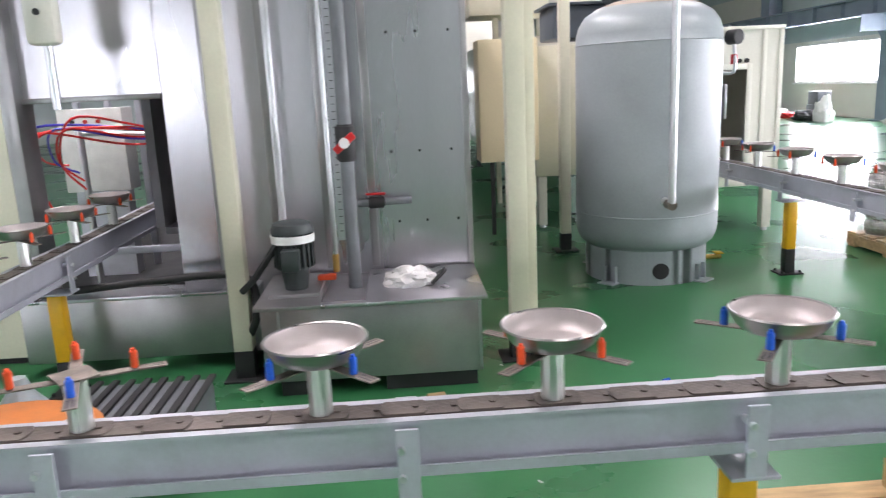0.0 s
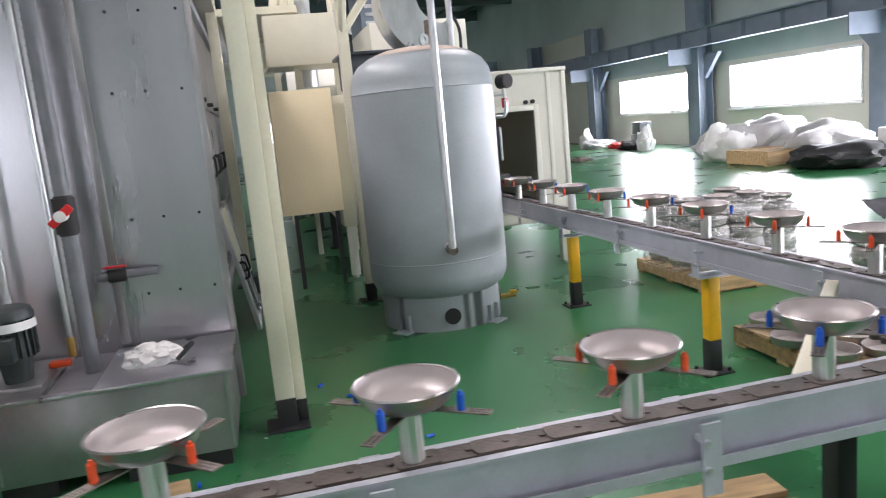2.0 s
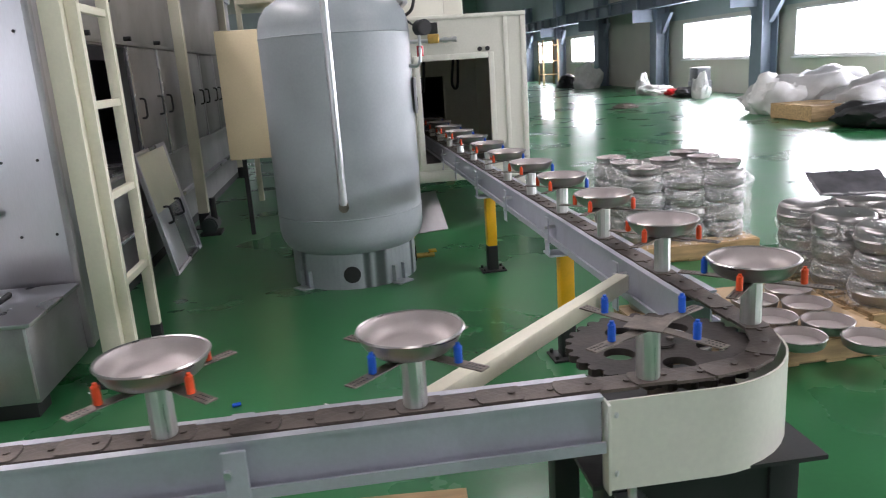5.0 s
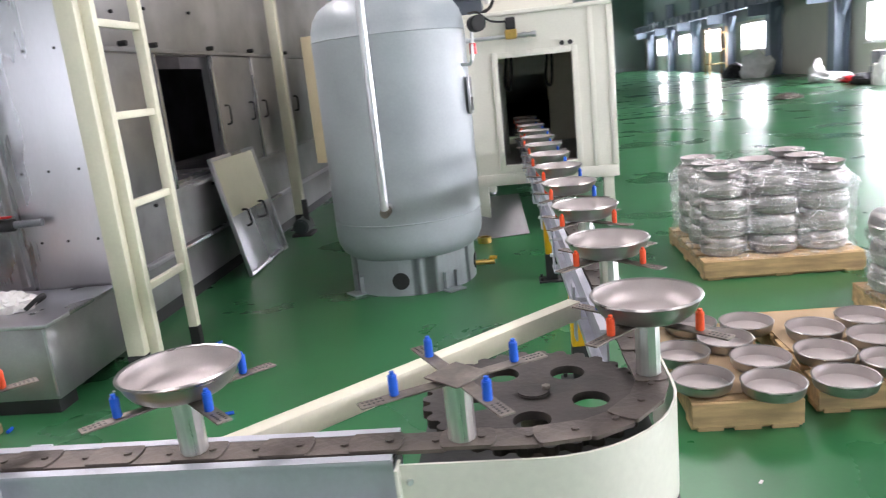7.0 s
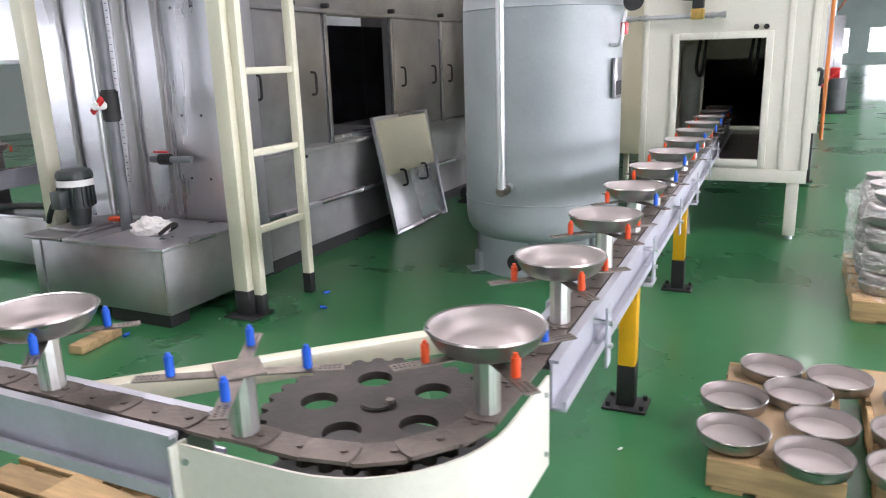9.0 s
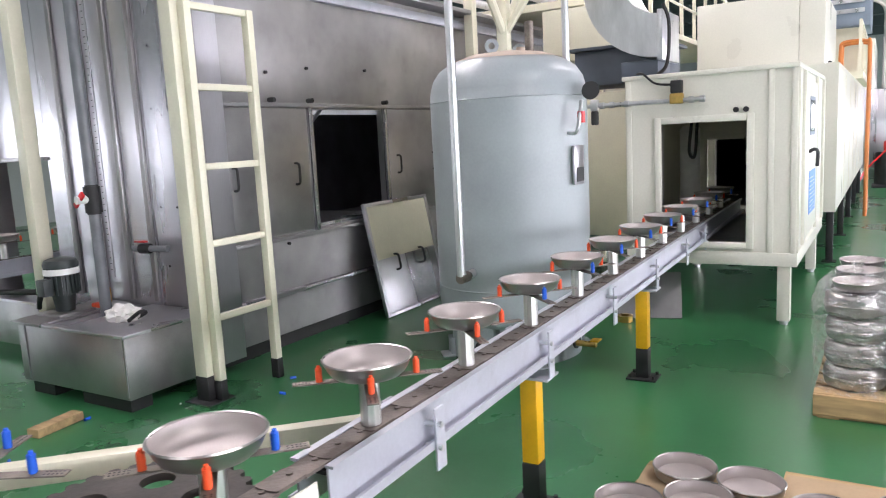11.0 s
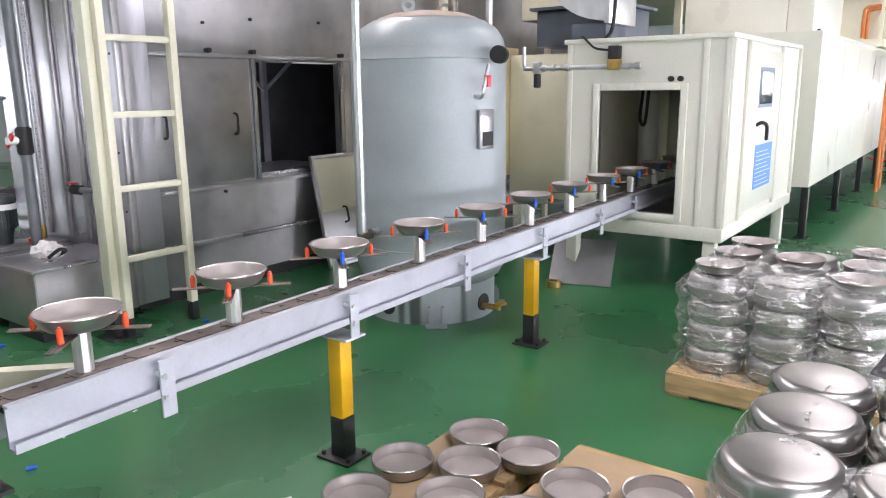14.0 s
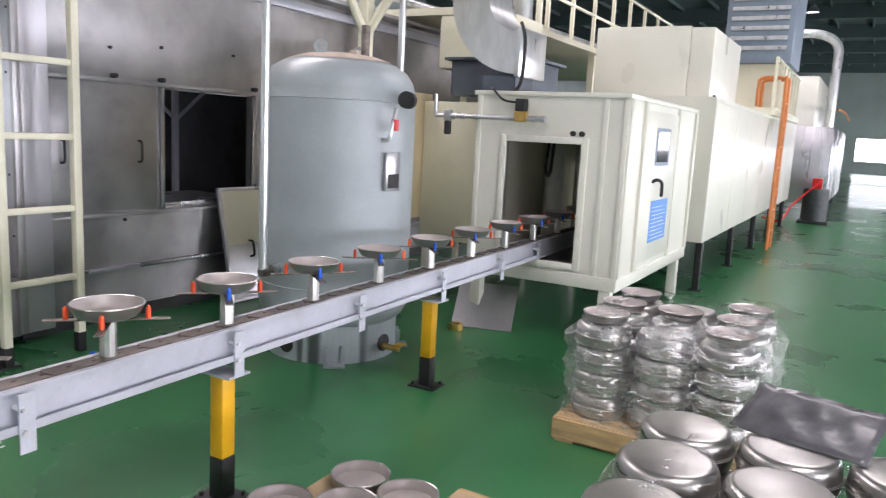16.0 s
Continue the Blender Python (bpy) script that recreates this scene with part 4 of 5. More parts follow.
def corner(cx, sx, end):
    """Guard, sprocket and stand of a turn; sx mirrors it."""
    g = thing("corner_guard", pose(cx, ACY, 0), "cream curved sheet guard round a conveyor turn", "guard", "conveyor turns")
    arc = [radians(9 * k) for k in range(11)]
    outer = [(-0.27, -0.325)] + [(0.315 * math.sin(a), -0.01 - 0.315 * math.cos(a)) for a in arc] + [(0.315, end)]
    inner = [(-0.27, -0.319)] + [(0.309 * math.sin(a), -0.01 - 0.309 * math.cos(a)) for a in arc] + [(0.309, end)]
    pts = [(sx * x, y) for x, y in outer + inner[::-1]]
    part("skirt_sheet", slab(pts, 0.505, 0.735), CREAM_PALE, g)
    part("end_flange", box(min(sx * -0.274, sx * -0.266), -0.345, 0.505, max(sx * -0.274, sx * -0.266), -0.3, 0.735, 0.002), CREAM_PALE, g)
    part("support_bolt", cyl((sx * -0.2, -0.3, 0.46), (sx * -0.2, -0.3, 0.505), 0.012, n=8), PIPE, g)
    part("drip_plate", box(sx * -0.2 - 0.035, -0.33, 0.452, sx * -0.2 + 0.035, -0.27, 0.46), PIPE, g)
    for x, y in ((-0.25, -0.3255), (0.315, end - 0.03)):
        for z in (0.55, 0.7):
            part("screw", cyl((sx * x, y, z), (sx * (x + 0.004), y - 0.004, z), 0.007, n=8), PIPE, g)
    w = thing("sprocket", pose(cx, ACY, 0.70, 0, 0, 6), "dark oily toothed sprocket wheel with round holes", "wheel", "conveyor turns")
    n, teeth = 240, 30
    b = bmesh.new()
    ring = []
    for k in range(n):
        a = 2 * math.pi * k / n
        ph = (k * teeth / n) % 1
        r = 0.24 + 0.018 * max(0, min(1, 2.2 - abs(ph - 0.5) * 6))
        ring.append((r * math.cos(a), r * math.sin(a)))
    holes_at = [(0.135 * math.cos(radians(45 + 72 * k)), 0.135 * math.sin(radians(45 + 72 * k))) for k in range(5)]
    for z in (0.0, 0.02):
        edges = []
        vs = [b.verts.new((x, y, z)) for x, y in ring]
        edges += [b.edges.new((vs[k], vs[(k + 1) % n])) for k in range(n)]
        for hx, hy in holes_at:
            hv = [b.verts.new((hx + 0.042 * math.cos(t * math.pi / 12), hy + 0.042 * math.sin(t * math.pi / 12), z)) for t in range(24)]
            edges += [b.edges.new((hv[t], hv[(t + 1) % 24])) for t in range(24)]
        bmesh.ops.triangle_fill(b, use_beauty=True, use_dissolve=False, edges=edges)
    b.verts.ensure_lookup_table()
    per = n + 24 * 5
    for k in range(n):
        j = (k + 1) % n
        b.faces.new((b.verts[k], b.verts[j], b.verts[per + j], b.verts[per + k]))
    for h in range(5):
        o = n + 24 * h
        for t in range(24):
            j = (t + 1) % 24
            b.faces.new((b.verts[o + t], b.verts[o + j], b.verts[per + o + j], b.verts[per + o + t]))
    bmesh.ops.recalc_face_normals(b, faces=b.faces)
    part("disc", b, WHEEL, w)
    part("hub", cyl((0, 0, 0.02), (0, 0, 0.028), 0.04, bevel=0.003), WHEEL, w)
    part("hub_bolt", cyl((0.03, 0.0, 0.028), (0.03, 0, 0.036), 0.01, n=6), ARM, w)
    st = thing("turn_stand", pose(cx, ACY, 0), "black welded stand under a conveyor turn", "stand", "conveyor turns")
    part("top_plate", slab([(-0.3, -0.31), (0.3, -0.31), (0.3, 0.3), (-0.3, 0.3)], 0.5, 0.512), BLACK, st)
    part("shaft", cyl((0, 0, 0.512), (0, 0, 0.70), 0.035), ARM, st)
    for x in (-0.22, 0.22):
        for y in (-0.22, 0.22):
            part("leg", box(x - 0.04, y - 0.04, 0, x + 0.04, y + 0.04, 0.5, 0.005), BLACK, st)
    part("brace", slab([(-0.18, -0.25), (0.18, -0.25), (0.18, -0.24), (-0.18, -0.24)], 0.36, 0.5), BLACK, st)
    part("gear_box", box(-0.12, -0.12, 0.2, 0.12, 0.12, 0.5, 0.02), BLACK, st)


corner(ACX, 1, 0.25)
corner(LCX, -1, 0.25)
part("inner_guard", box(LCX - AR + 0.093, 2.5, 0.5, LCX - AR + 0.1, 3.05, 0.735, 0.002), CREAM_PALE, conv, "cream side guard")
dg = (Vector((3.08, 2.77, 0)) - Vector((2.2, 1.9, 0)))
br = part("diagonal_brace", box(0, -0.025, -0.03, dg.length, 0.025, 0.03, 0.004), CREAM, conv, "cream diagonal square-tube brace")
br.matrix_basis = pose(2.2, 1.9, 0.69, 0, 0, math.degrees(math.atan2(dg.y, dg.x)))


# chain: a line of overlapping link plates along the whole track
def track(s):
    """Point and heading at a distance along the track from the start of beam A."""
    la, arc = ACX - LCX, AR * math.pi / 2
    if s < 0:
        a = -s / AR
        if a < math.pi / 2:
            return Vector((LCX - AR * math.sin(a), ACY - AR * math.cos(a), CZ)), math.degrees(-a)
        return Vector((LCX - AR, ACY + (-s - arc), CZ)), -90
    if s < la:
        return Vector((LCX + s, ACY - AR, CZ)), 0
    s -= la
    if s < arc:
        a = s / AR
        return Vector((ACX + AR * math.sin(a), ACY - AR * math.cos(a), CZ)), math.degrees(a)
    s -= arc
    return B0 + BDIR * s + Vector((0, 0, CZ)), 90 + BYAW


link = bmesh.new()
pts = []
for cx, sgn in ((0.046, 1), (-0.046, -1)):
    for k in range(7):
        a = radians(-90 + 30 * k)
        pts.append((cx + sgn * 0.01 * math.cos(a), sgn * 0.036 * math.sin(a)))
slab(pts, -0.008, 0.0, bm=link)
cyl((0.028, 0, 0.0), (0.028, 0, 0.004), 0.008, n=8, bm=link)
LINK = mesh_from("chain_link", link, CHAIN, True)
s, k = -4.6, 0
while s < 11.4:
    p, yaw = track(s)
    ob = new("chain_link", LINK)
    ob.parent = conv
    ob.matrix_basis = Matrix.Translation(p + Vector((0, 0, -0.004 * (k % 2)))) @ pose(0, 0, 0, 0, 0, yaw)
    s, k = s + 0.0925, k + 1


# ---- frying pans and their fixtures ----
def pan_meshes(r, h, full=False):
    """A spun pan, open side up, standing on z = 0, and its rolled rim."""
    k = r / 0.13
    out = [(0, 0), (0.085 * k, 0), (0.098 * k, 0.004), (0.111 * k, 0.28 * h), (0.122 * k, 0.6 * h), (r, h)]
    ins = [(r - 0.004, h), (0.118 * k, 0.6 * h), (0.107 * k, 0.32 * h), (0.095 * k, 0.007), (0.083 * k, 0.004), (0, 0.004)]
    if full:
        out = [(0, 0), (0.78 * r, 0), (0.86 * r, 0.04 * h), (0.93 * r, 0.18 * h), (0.97 * r, 0.42 * h), (0.985 * r, 0.7 * h), (r, h)]
        ins = [(r - 0.004, h), (0.985 * r - 0.004, 0.7 * h), (0.96 * r - 0.004, 0.42 * h), (0.91 * r, 0.2 * h), (0.76 * r, 0.004), (0, 0.004)]
    b = lathe(out, 44)
    me_out = mesh_from("body", b, PAN_OUT, True)
    me_in = mesh_from("cooking_surface", lathe(ins, 44), PAN_IN, True)
    me_rim = mesh_from("rim", lathe([(r - 0.004, h), (r + 0.002, h - 0.003), (r + 0.004, h), (r + 0.001, h + 0.004), (r - 0.004, h + 0.002)], 44, closed=True), PAN_OUT, True)
    return me_out, me_in, me_rim


def make_pan(meshes, m, label, group, name="frying_pan"):
    pan = thing(name, m, label, "pan", group)
    for nm, me in zip(("body", "cooking_surface", "rim"), meshes):
        ob = new(nm, me)
        ob.parent = pan
    return pan


STK = pan_meshes(0.146, 0.06, True)
PAN = pan_meshes(0.119, 0.049)
BIG = pan_meshes(0.172, 0.066, True)
LOW = pan_meshes(0.12, 0.05, True)
clip_mesh = {}
for key, mt in (("blue", BLUE), ("orange", ORANGE)):
    b = cyl((0, 0, 0), (0, 0, 0.042), 0.009, n=12, bevel=0.002)
    cyl((0, 0, 0.042), (0, 0, 0.048), 0.005, n=8, bm=b)
    clip_mesh[key] = mesh_from("clip", b, mt, True)
COL = mesh_from("column", cyl((0, 0, 0), (0, 0, 0.122), 0.028, n=10, bevel=0.002), ALU, False)
arm = box(-0.2, -0.015, 0, 0.2, 0.015, 0.004, 0.001)
for sx in (-1, 1):
    for k in range(5):
        for oy in (-0.006, 0.006):
            cyl((sx * (0.155 + 0.009 * k), oy, 0.004), (sx * (0.155 + 0.009 * k), oy, 0.0046), 0.0028, n=6, bm=arm, mi=1)
ARMS = mesh_from("arm", arm, [ARM, RUBBER], False)
HUB = mesh_from("hub_plate", box(-0.045, -0.045, 0, 0.045, 0.045, 0.004, 0.001), ARM, False)


def fixture(p, yaw, colours, loaded):
    state = "loaded" if loaded else "empty"
    names = " and ".join(sorted(set(colours)))
    fx = thing("pan_fixture", Matrix.Translation(p) @ pose(0, 0, 0, 0, 0, yaw), "cross fixture with %s clips on aluminium column, %s" % (names, state), "fixture", "conveyor fixtures")
    o = new("column", COL)
    o.parent = fx
    o = new("hub_plate", HUB)
    o.parent, o.matrix_basis = fx, pose(0, 0, 0.131, 0, 0, 20)
    for k in range(2):
        a = new("arm", ARMS)
        a.parent, a.matrix_basis = fx, pose(0, 0, 0.122 + 0.0045 * k, 0, 0, 90 * k)
    for k, c in enumerate(colours):
        a = new("clip", clip_mesh[c])
        ang = radians(90 * k)
        a.parent, a.matrix_basis = fx, pose(0.13 * math.cos(ang), 0.13 * math.sin(ang), 0.127)
    if loaded:
        make_pan(PAN, Matrix.Translation(p + Vector((0, 0, 0.136))) @ pose(0, 0, 0, 0, 0, yaw), "blasted bare aluminium frying pan without handle on a conveyor fixture", "pans on the conveyor")


BL, OR = "blue", "orange"
rng = random.Random(11)
S0 = -LCX + 0.01
for k in range(-8, 18):
    s = S0 + 0.555 * k
    if s > 11.2:
        break
    p, yaw = track(s)
    if k == 5:
        fixture(p, yaw + 30, [BL] * 4, False)
    elif k == -1:
        fixture(p, yaw + 20, [OR, OR, OR, BL], False)
    else:
        cols = {0: [BL, BL, BL, BL], 1: [OR, OR, OR, OR], 2: [BL, BL, BL, BL], 3: [OR, OR, OR, OR], 4: [BL] * 4, 6: [BL, OR, OR, BL], 7: [OR] * 4, 8: [OR] * 4}.get(k, [OR, OR, BL, OR])
        fixture(p, yaw + (rng.uniform(35, 55) if k >= 0 else 45), cols, True)


# ---- pallets ----
def pallet(name, m, w, d, h, label, boards=6, faced=True):
    p = thing(name, m, label, "pallet", "pallets")
    bw = d / boards * 0.8
    for k in range(boards):
        y = (d - bw) * k / (boards - 1)
        part("board", box(0, y, h - 0.02, w, y + bw, h, 0.003), WOOD, p, smooth=False)
    for k in range(3):
        x = (w - 0.09) * k / 2
        st = part("bearer", box(x, 0.0, 0.022, x + 0.09, d, h - 0.0205, 0.004), WOOD, p, smooth=False)
    for y in (0, d / 2 - 0.05, d - 0.1):
        part("bottom_board", box(0, y, 0, w, y + 0.1, 0.0215, 0.003), WOOD, p, smooth=False)
    if faced:
        for y in (-0.02, d + 0.001):
            part("face_board", box(0, y, 0.018, w, y + 0.019, h - 0.003, 0.003), WOOD, p, smooth=False)
        for k in range(3):
            x = 0.02 + (w - 0.14) * k / 2
            part("foot_block", box(x, -0.018, 0, x + 0.1, -0.002, 0.0175, 0.002), WOOD, p, smooth=False)
    return p


pallet("pallet", pose(1.32, 1.5, 0), 1.05, 0.88, 0.13, "rough pine pallet lying under the conveyor beam", 7, False)
pallet("pallet", pose(1.72, 1.55, 0.131, 0, 0, -4), 0.62, 0.8, 0.1, "second rough pine pallet on top of another", 5, False)
pallet("pallet", pose(3.53, 3.23, 0), 0.42, 0.84, 0.12, "small pine pallet under single frying pans", 5)
pallet("pallet", pose(4.04, 3.33, 0), 0.62, 0.86, 0.12, "small pine pallet covered with cardboard", 5)
single("cardboard_sheet", box(0, 0, 0, 0.55, 0.8, 0.005), CARD, pose(4.07, 3.36, 0.121, 0, 0, 1.5), "brown cardboard sheet on a pallet", "cardboard")
single("cardboard_sheet", box(0, 0, 0, 0.36, 0.75, 0.005), CARD, pose(3.56, 3.27, 0.121, 0, 0, 2), "brown cardboard sheet on a pallet", "cardboard")
for x, y in ((3.62, 3.33), (3.87, 3.25), (3.60, 3.61), (3.90, 3.5), (3.82, 3.735), (3.72, 3.96), (3.97, 3.93)):
    make_pan(LOW, pose(x - 0.02, y + 0.01, 0.127), "blasted bare aluminium frying pan lying open on a pallet", "pans on low pallets")
for x, y in ((4.12, 3.27), (4.15, 3.54), (4.36, 3.41), (4.21, 3.81), (4.42, 3.67), (4.47, 3.92), (4.40, 3.16)):
    make_pan(LOW, pose(x, y, 0.127), "blasted bare aluminium frying pan lying open on cardboard", "pans on low pallets")


def wrap(name, m, w, d, z0, z1, label):
    """Loose pleated film round a stack, wound in overlapping bands, with a gathered top edge."""
    film = thing(name, m, label, "film")
    nu = 96

    def skin(v0, v1, nv, out, seed):
        b = bmesh.new()
        rows = []
        for j in range(nv + 1):
            v = v0 + (v1 - v0) * j / nv
            row = []
            for i in range(nu):
                a = 2 * math.pi * i / nu
                c, s_ = math.cos(a), math.sin(a)
                q = (abs(c) ** 5 + abs(s_) ** 5) ** (-1 / 5)
                sag = out + 0.014 * noise.noise(Vector((c * 4, s_ * 4, v * 7 + seed))) + 0.01 * math.sin(v * math.pi * 8)
                tip = 0.07 * max(0, v - 0.86) / 0.14 + 0.1 * max(0, v - 1.0) / 0.12
                lift = 0.03 * noise.noise(Vector((c * 6, s_ * 6, 3 + seed))) * (v > 0.9 or j in (0, nv))
                row.append(b.verts.new((q * c * (w / 2 + sag - tip), q * s_ * (d / 2 + sag - tip), z0 + (z1 - z0) * v + lift)))
            rows.append(row)
        for r0, r1 in zip(rows, rows[1:]):
            for i in range(nu):
                b.faces.new((r0[i], r0[(i + 1) % nu], r1[(i + 1) % nu], r1[i]))
        return b

    for nm, v0, v1, nv, out, seed in (("lower_band", 0.03, 0.42, 6, 0.0, 0), ("middle_band", 0.36, 0.74, 6, 0.004, 5), ("upper_band", 0.68, 1.0, 6, 0.008, 9), ("loose_edge", 0.97, 1.12, 4, 0.012, 13)):
        part(nm, skin(v0, v1, nv, out, seed), FILM, film).visible_shadow = False
    return film


rng = random.Random(3)
pallet("pallet", pose(4.06, 5.19, 0), 0.98, 1.04, 0.125, "pine pallet under wrapped stacks of pans", 6)
for i in range(3):
    for j in range(3):
        cx, cy = 4.06 + 0.18 + i * 0.31, 5.19 + 0.19 + j * 0.33
        levels = 4
        for k in range(levels):
            z = 0.126 + k * 0.126
            dx, dy = rng.uniform(-0.008, 0.008), rng.uniform(-0.008, 0.008)
            make_pan(STK, pose(cx + dx, cy + dy, z), "bare aluminium pan in a film-wrapped stack", "wrapped pan stacks")
            make_pan(STK, pose(cx + dx, cy + dy, z + 0.122, 180), "upside-down bare aluminium pan in a film-wrapped stack", "wrapped pan stacks")
        if (i + j) % 2 == 0 or j == 1:
            make_pan(PAN, pose(cx, cy, 0.126 + levels * 0.126), "bare aluminium pan lying open on top of a stack", "wrapped pan stacks")
wrap("stretch_wrap", pose(4.55, 5.71, 0), 1.03, 1.06, 0.1, 0.64, "clear wrinkled stretch film round stacked pans")

pallet("pallet", pose(4.7, 3.55, 0), 1.05, 1.0, 0.125, "pine pallet under stacks of large pans", 6)
for i in range(3):
    for j in range(3):
        cx, cy = 4.7 + 0.185 + i * 0.345, 3.55 + 0.15 + j * 0.345
        levels = 3 if not (i == 1 and j == 1) else 3
        for k in range(levels):
            z = 0.126 + k * 0.14
            dx, dy = rng.uniform(-0.01, 0.01), rng.uniform(-0.01, 0.01)
            make_pan(BIG, pose(cx + dx, cy + dy, z), "large bare aluminium pan in a stack", "large pan stacks")
            make_pan(BIG, pose(cx + dx, cy + dy, z + 0.139, 180), "upside-down large bare aluminium pan in a stack", "large pan stacks")
wrap("stretch_wrap", pose(5.22, 4.04, 0), 1.06, 1.06, 0.1, 0.5, "clear torn stretch film round large stacked pans")
dk = bmesh.new()
bmesh.ops.create_grid(dk, x_segments=16, y_segments=8, size=0.5)
for v in dk.verts:
    v.co = Vector((v.co.x * 0.46, v.co.y * 0.3, 0.012 * noise.noise(v.co * 7) + 0.004))
ob = single("plastic_sheet", dk, SHEETS, pose(5.27, 4.56, 0.6, 20, 0, -14), "glossy dark plastic sheet standing on the stacked pans", "sheet")
so = ob.modifiers.new("thick", "SOLIDIFY")
so.thickness = 0.003

# ---- loose small things on the near floor ----
single("wood_block", box(-0.045, -0.15, 0, 0.045, 0.15, 0.05, 0.005), WOOD, pose(0.36, 3.4, 0, 0, 0, 8), "small pine block on the floor", "wood")
for k, (x, y) in enumerate(((1.2, 4.34), (1.05, 4.6), (0.42, 3.55), (0.6, 3.0), (1.5, 3.6), (2.15, 2.9))):
    single("plastic_clip", cyl((-0.02, 0, 0.01), (0.02, 0, 0.01), 0.009, n=10), BLUE, pose(x, y, 0, 0, 0, 50 * k), "lost blue silicone clip on the floor", "clip", "lost clips")
for k in range(9):
    x, y = rng.uniform(0.6, 5.0), rng.uniform(2.6, 5.0)
    single("paper_scrap", box(-0.012, -0.005, 0, 0.012, 0.005, 0.002), WHITE, pose(x, y, 0, 0, 0, rng.uniform(0, 180)), "tiny pale scrap on the floor", "scrap", "floor scraps", smooth=False)
single("metal_sheet", box(0, -0.25, 0, 0.008, 0.25, 0.42), STEEL_DULL, pose(2.75, 6.9, 0, 0, -40, -75), "small stainless sheet leaning below the booth", "sheet")
single("tape_roll", lathe([(0.035, 0), (0.06, 0), (0.06, 0.05), (0.035, 0.05)], 24, closed=True), BRASS, pose(2.6, 6.75, 0), "roll of brown tape on the floor", "tape")
crate = thing("ribbed_crate", pose(-0.95, 3.1, 0), "grey ribbed plastic crate behind the conveyor", "crate")
part("body", box(-0.3, -0.25, 0, 0.3, 0.25, 0.28, 0.03), PVC, crate)
for k in range(9):
    part("rib", box(-0.28 + 0.07 * k, -0.255, 0.28, -0.25 + 0.07 * k, 0.25, 0.295, 0.004), RUBBER, crate)
single("orange_bin", lathe([(0, 0), (0.3, 0), (0.34, 0.42), (0.36, 0.44), (0.33, 0.45), (0, 0.46)], 32), RUST, pose(-1.15, 2.45, 0), "round orange bin with closed lid", "bin")
bot = thing("water_bottle", pose(-1.28, 2.95, 0.0), "clear blue plastic water bottle", "bottle")
part("body", lathe([(0, 0), (0.13, 0), (0.14, 0.03), (0.14, 0.3), (0.05, 0.42), (0.03, 0.48), (0, 0.48)], 24), TANK, bot)
part("label", lathe([(0.142, 0.12), (0.142, 0.24)], 24), HOSE_BLUE, bot)

# ---- cabinets behind the tank ----
cab = thing("electric_cabinet", pose(1.03, 7.47, 0), "tan cream wall-height cabinet on black legs", "cabinet")
part("body", box(0, 0, 0.74, 0.58, 0.4, 1.915, 0.008), CREAM_TAN, cab)
for x in (0.1, 0.5):
    part("leg", box(x, 0.05, 0, x + 0.04, 0.09, 0.74), BLACK, cab)
frm = thing("pipe_frame", pose(1.0, 9.5, 0), "cream steel frame with pipes behind the cabinet", "frame")
for x in (0, 0.45, 0.9):
    part("upright", box(x, 0, 0, x + 0.06, 0.06, 3.2, 0.004), CREAM, frm)
for z in (2.25, 2.6, 3.1):
    part("rail", box(0.06, 0.005, z, 0.9, 0.05, z + 0.06, 0.004), CREAM, frm)
part("duct", cyl((0.6, 0.3, 2.0), (0.6, 0.3, 3.4), 0.12), PIPE, frm)
box_up = thing("roof_unit", pose(1.3, 8.6, 2.25), "cream box unit carried above the cabinet", "machine")
part("body", box(-0.2, 0.2, 0, 0.7, 0.9, 0.55, 0.01), CREAM, box_up)
part("strut", box(0.1, 0.5, -0.26, 0.16, 0.56, 0.0), CREAM, box_up)

# ---- far machines ----
ol = thing("cage_ladder", pose(4.02, 14.1, 0), "orange painted steel ladder with hooped top", "ladder")
for y in (0, 0.42):
    part("rail", tube([(0.04, y, 0), (0.04, y, 1.2), (0.04, y, 2.5), (0.0, y, 2.62), (-0.3, y, 2.62), (-0.34, y, 2.5), (-0.34, y, 2.2)], 0.026, 8), RUST, ol)
for k in range(7):
    part("rung", cyl((0.04, 0.0, 0.28 + 0.33 * k), (0.04, 0.42, 0.28 + 0.33 * k), 0.016, n=8), RUST, ol)
plat = thing("walkway", pose(0, 0, OT + 0.04), "railed walkway above the machines", "platform")
part("deck", box(1.9, 13.6, 0.0, 4.0, 17.5, 0.1), CREAM, plat)
for k in range(8):
    part("stanchion", box(3.93, 13.7 + k * 0.5, 0.1, 3.97, 13.74 + k * 0.5, 0.8), CREAM, plat)
part("handrail", cyl((3.95, 13.7, 0.82), (3.95, 17.4, 0.82), 0.025, n=10), CREAM, plat)
fan = thing("louvred_cooler", pose(3.05, 14.4, 2.88), "grey louvred air unit on top of the oven", "machine")
part("body", box(0, 0.02, 0, 1.0, 1.5, 1.6, 0.01), BLUEGREY, fan)
for k in range(9):
    part("slat", box(0.08, -0.03, 0.2 + 0.15 * k, 0.92, 0.01, 0.26 + 0.15 * k), PIPE, fan)
part("support", box(0.1, 0.2, -0.72, 0.9, 1.3, 0), CREAM, fan)
far = thing("far_machine", pose(1.6, 20.5, 0), "pale machine with bright stainless panels further down the line", "machine")
part("body", box(0, 0, 0.35, 2.9, 7, 2.1, 0.01), STEEL, far)
part("upper", box(0.3, 1.0, 2.1, 2.4, 5, 3.3, 0.01), CREAM_PALE, far)
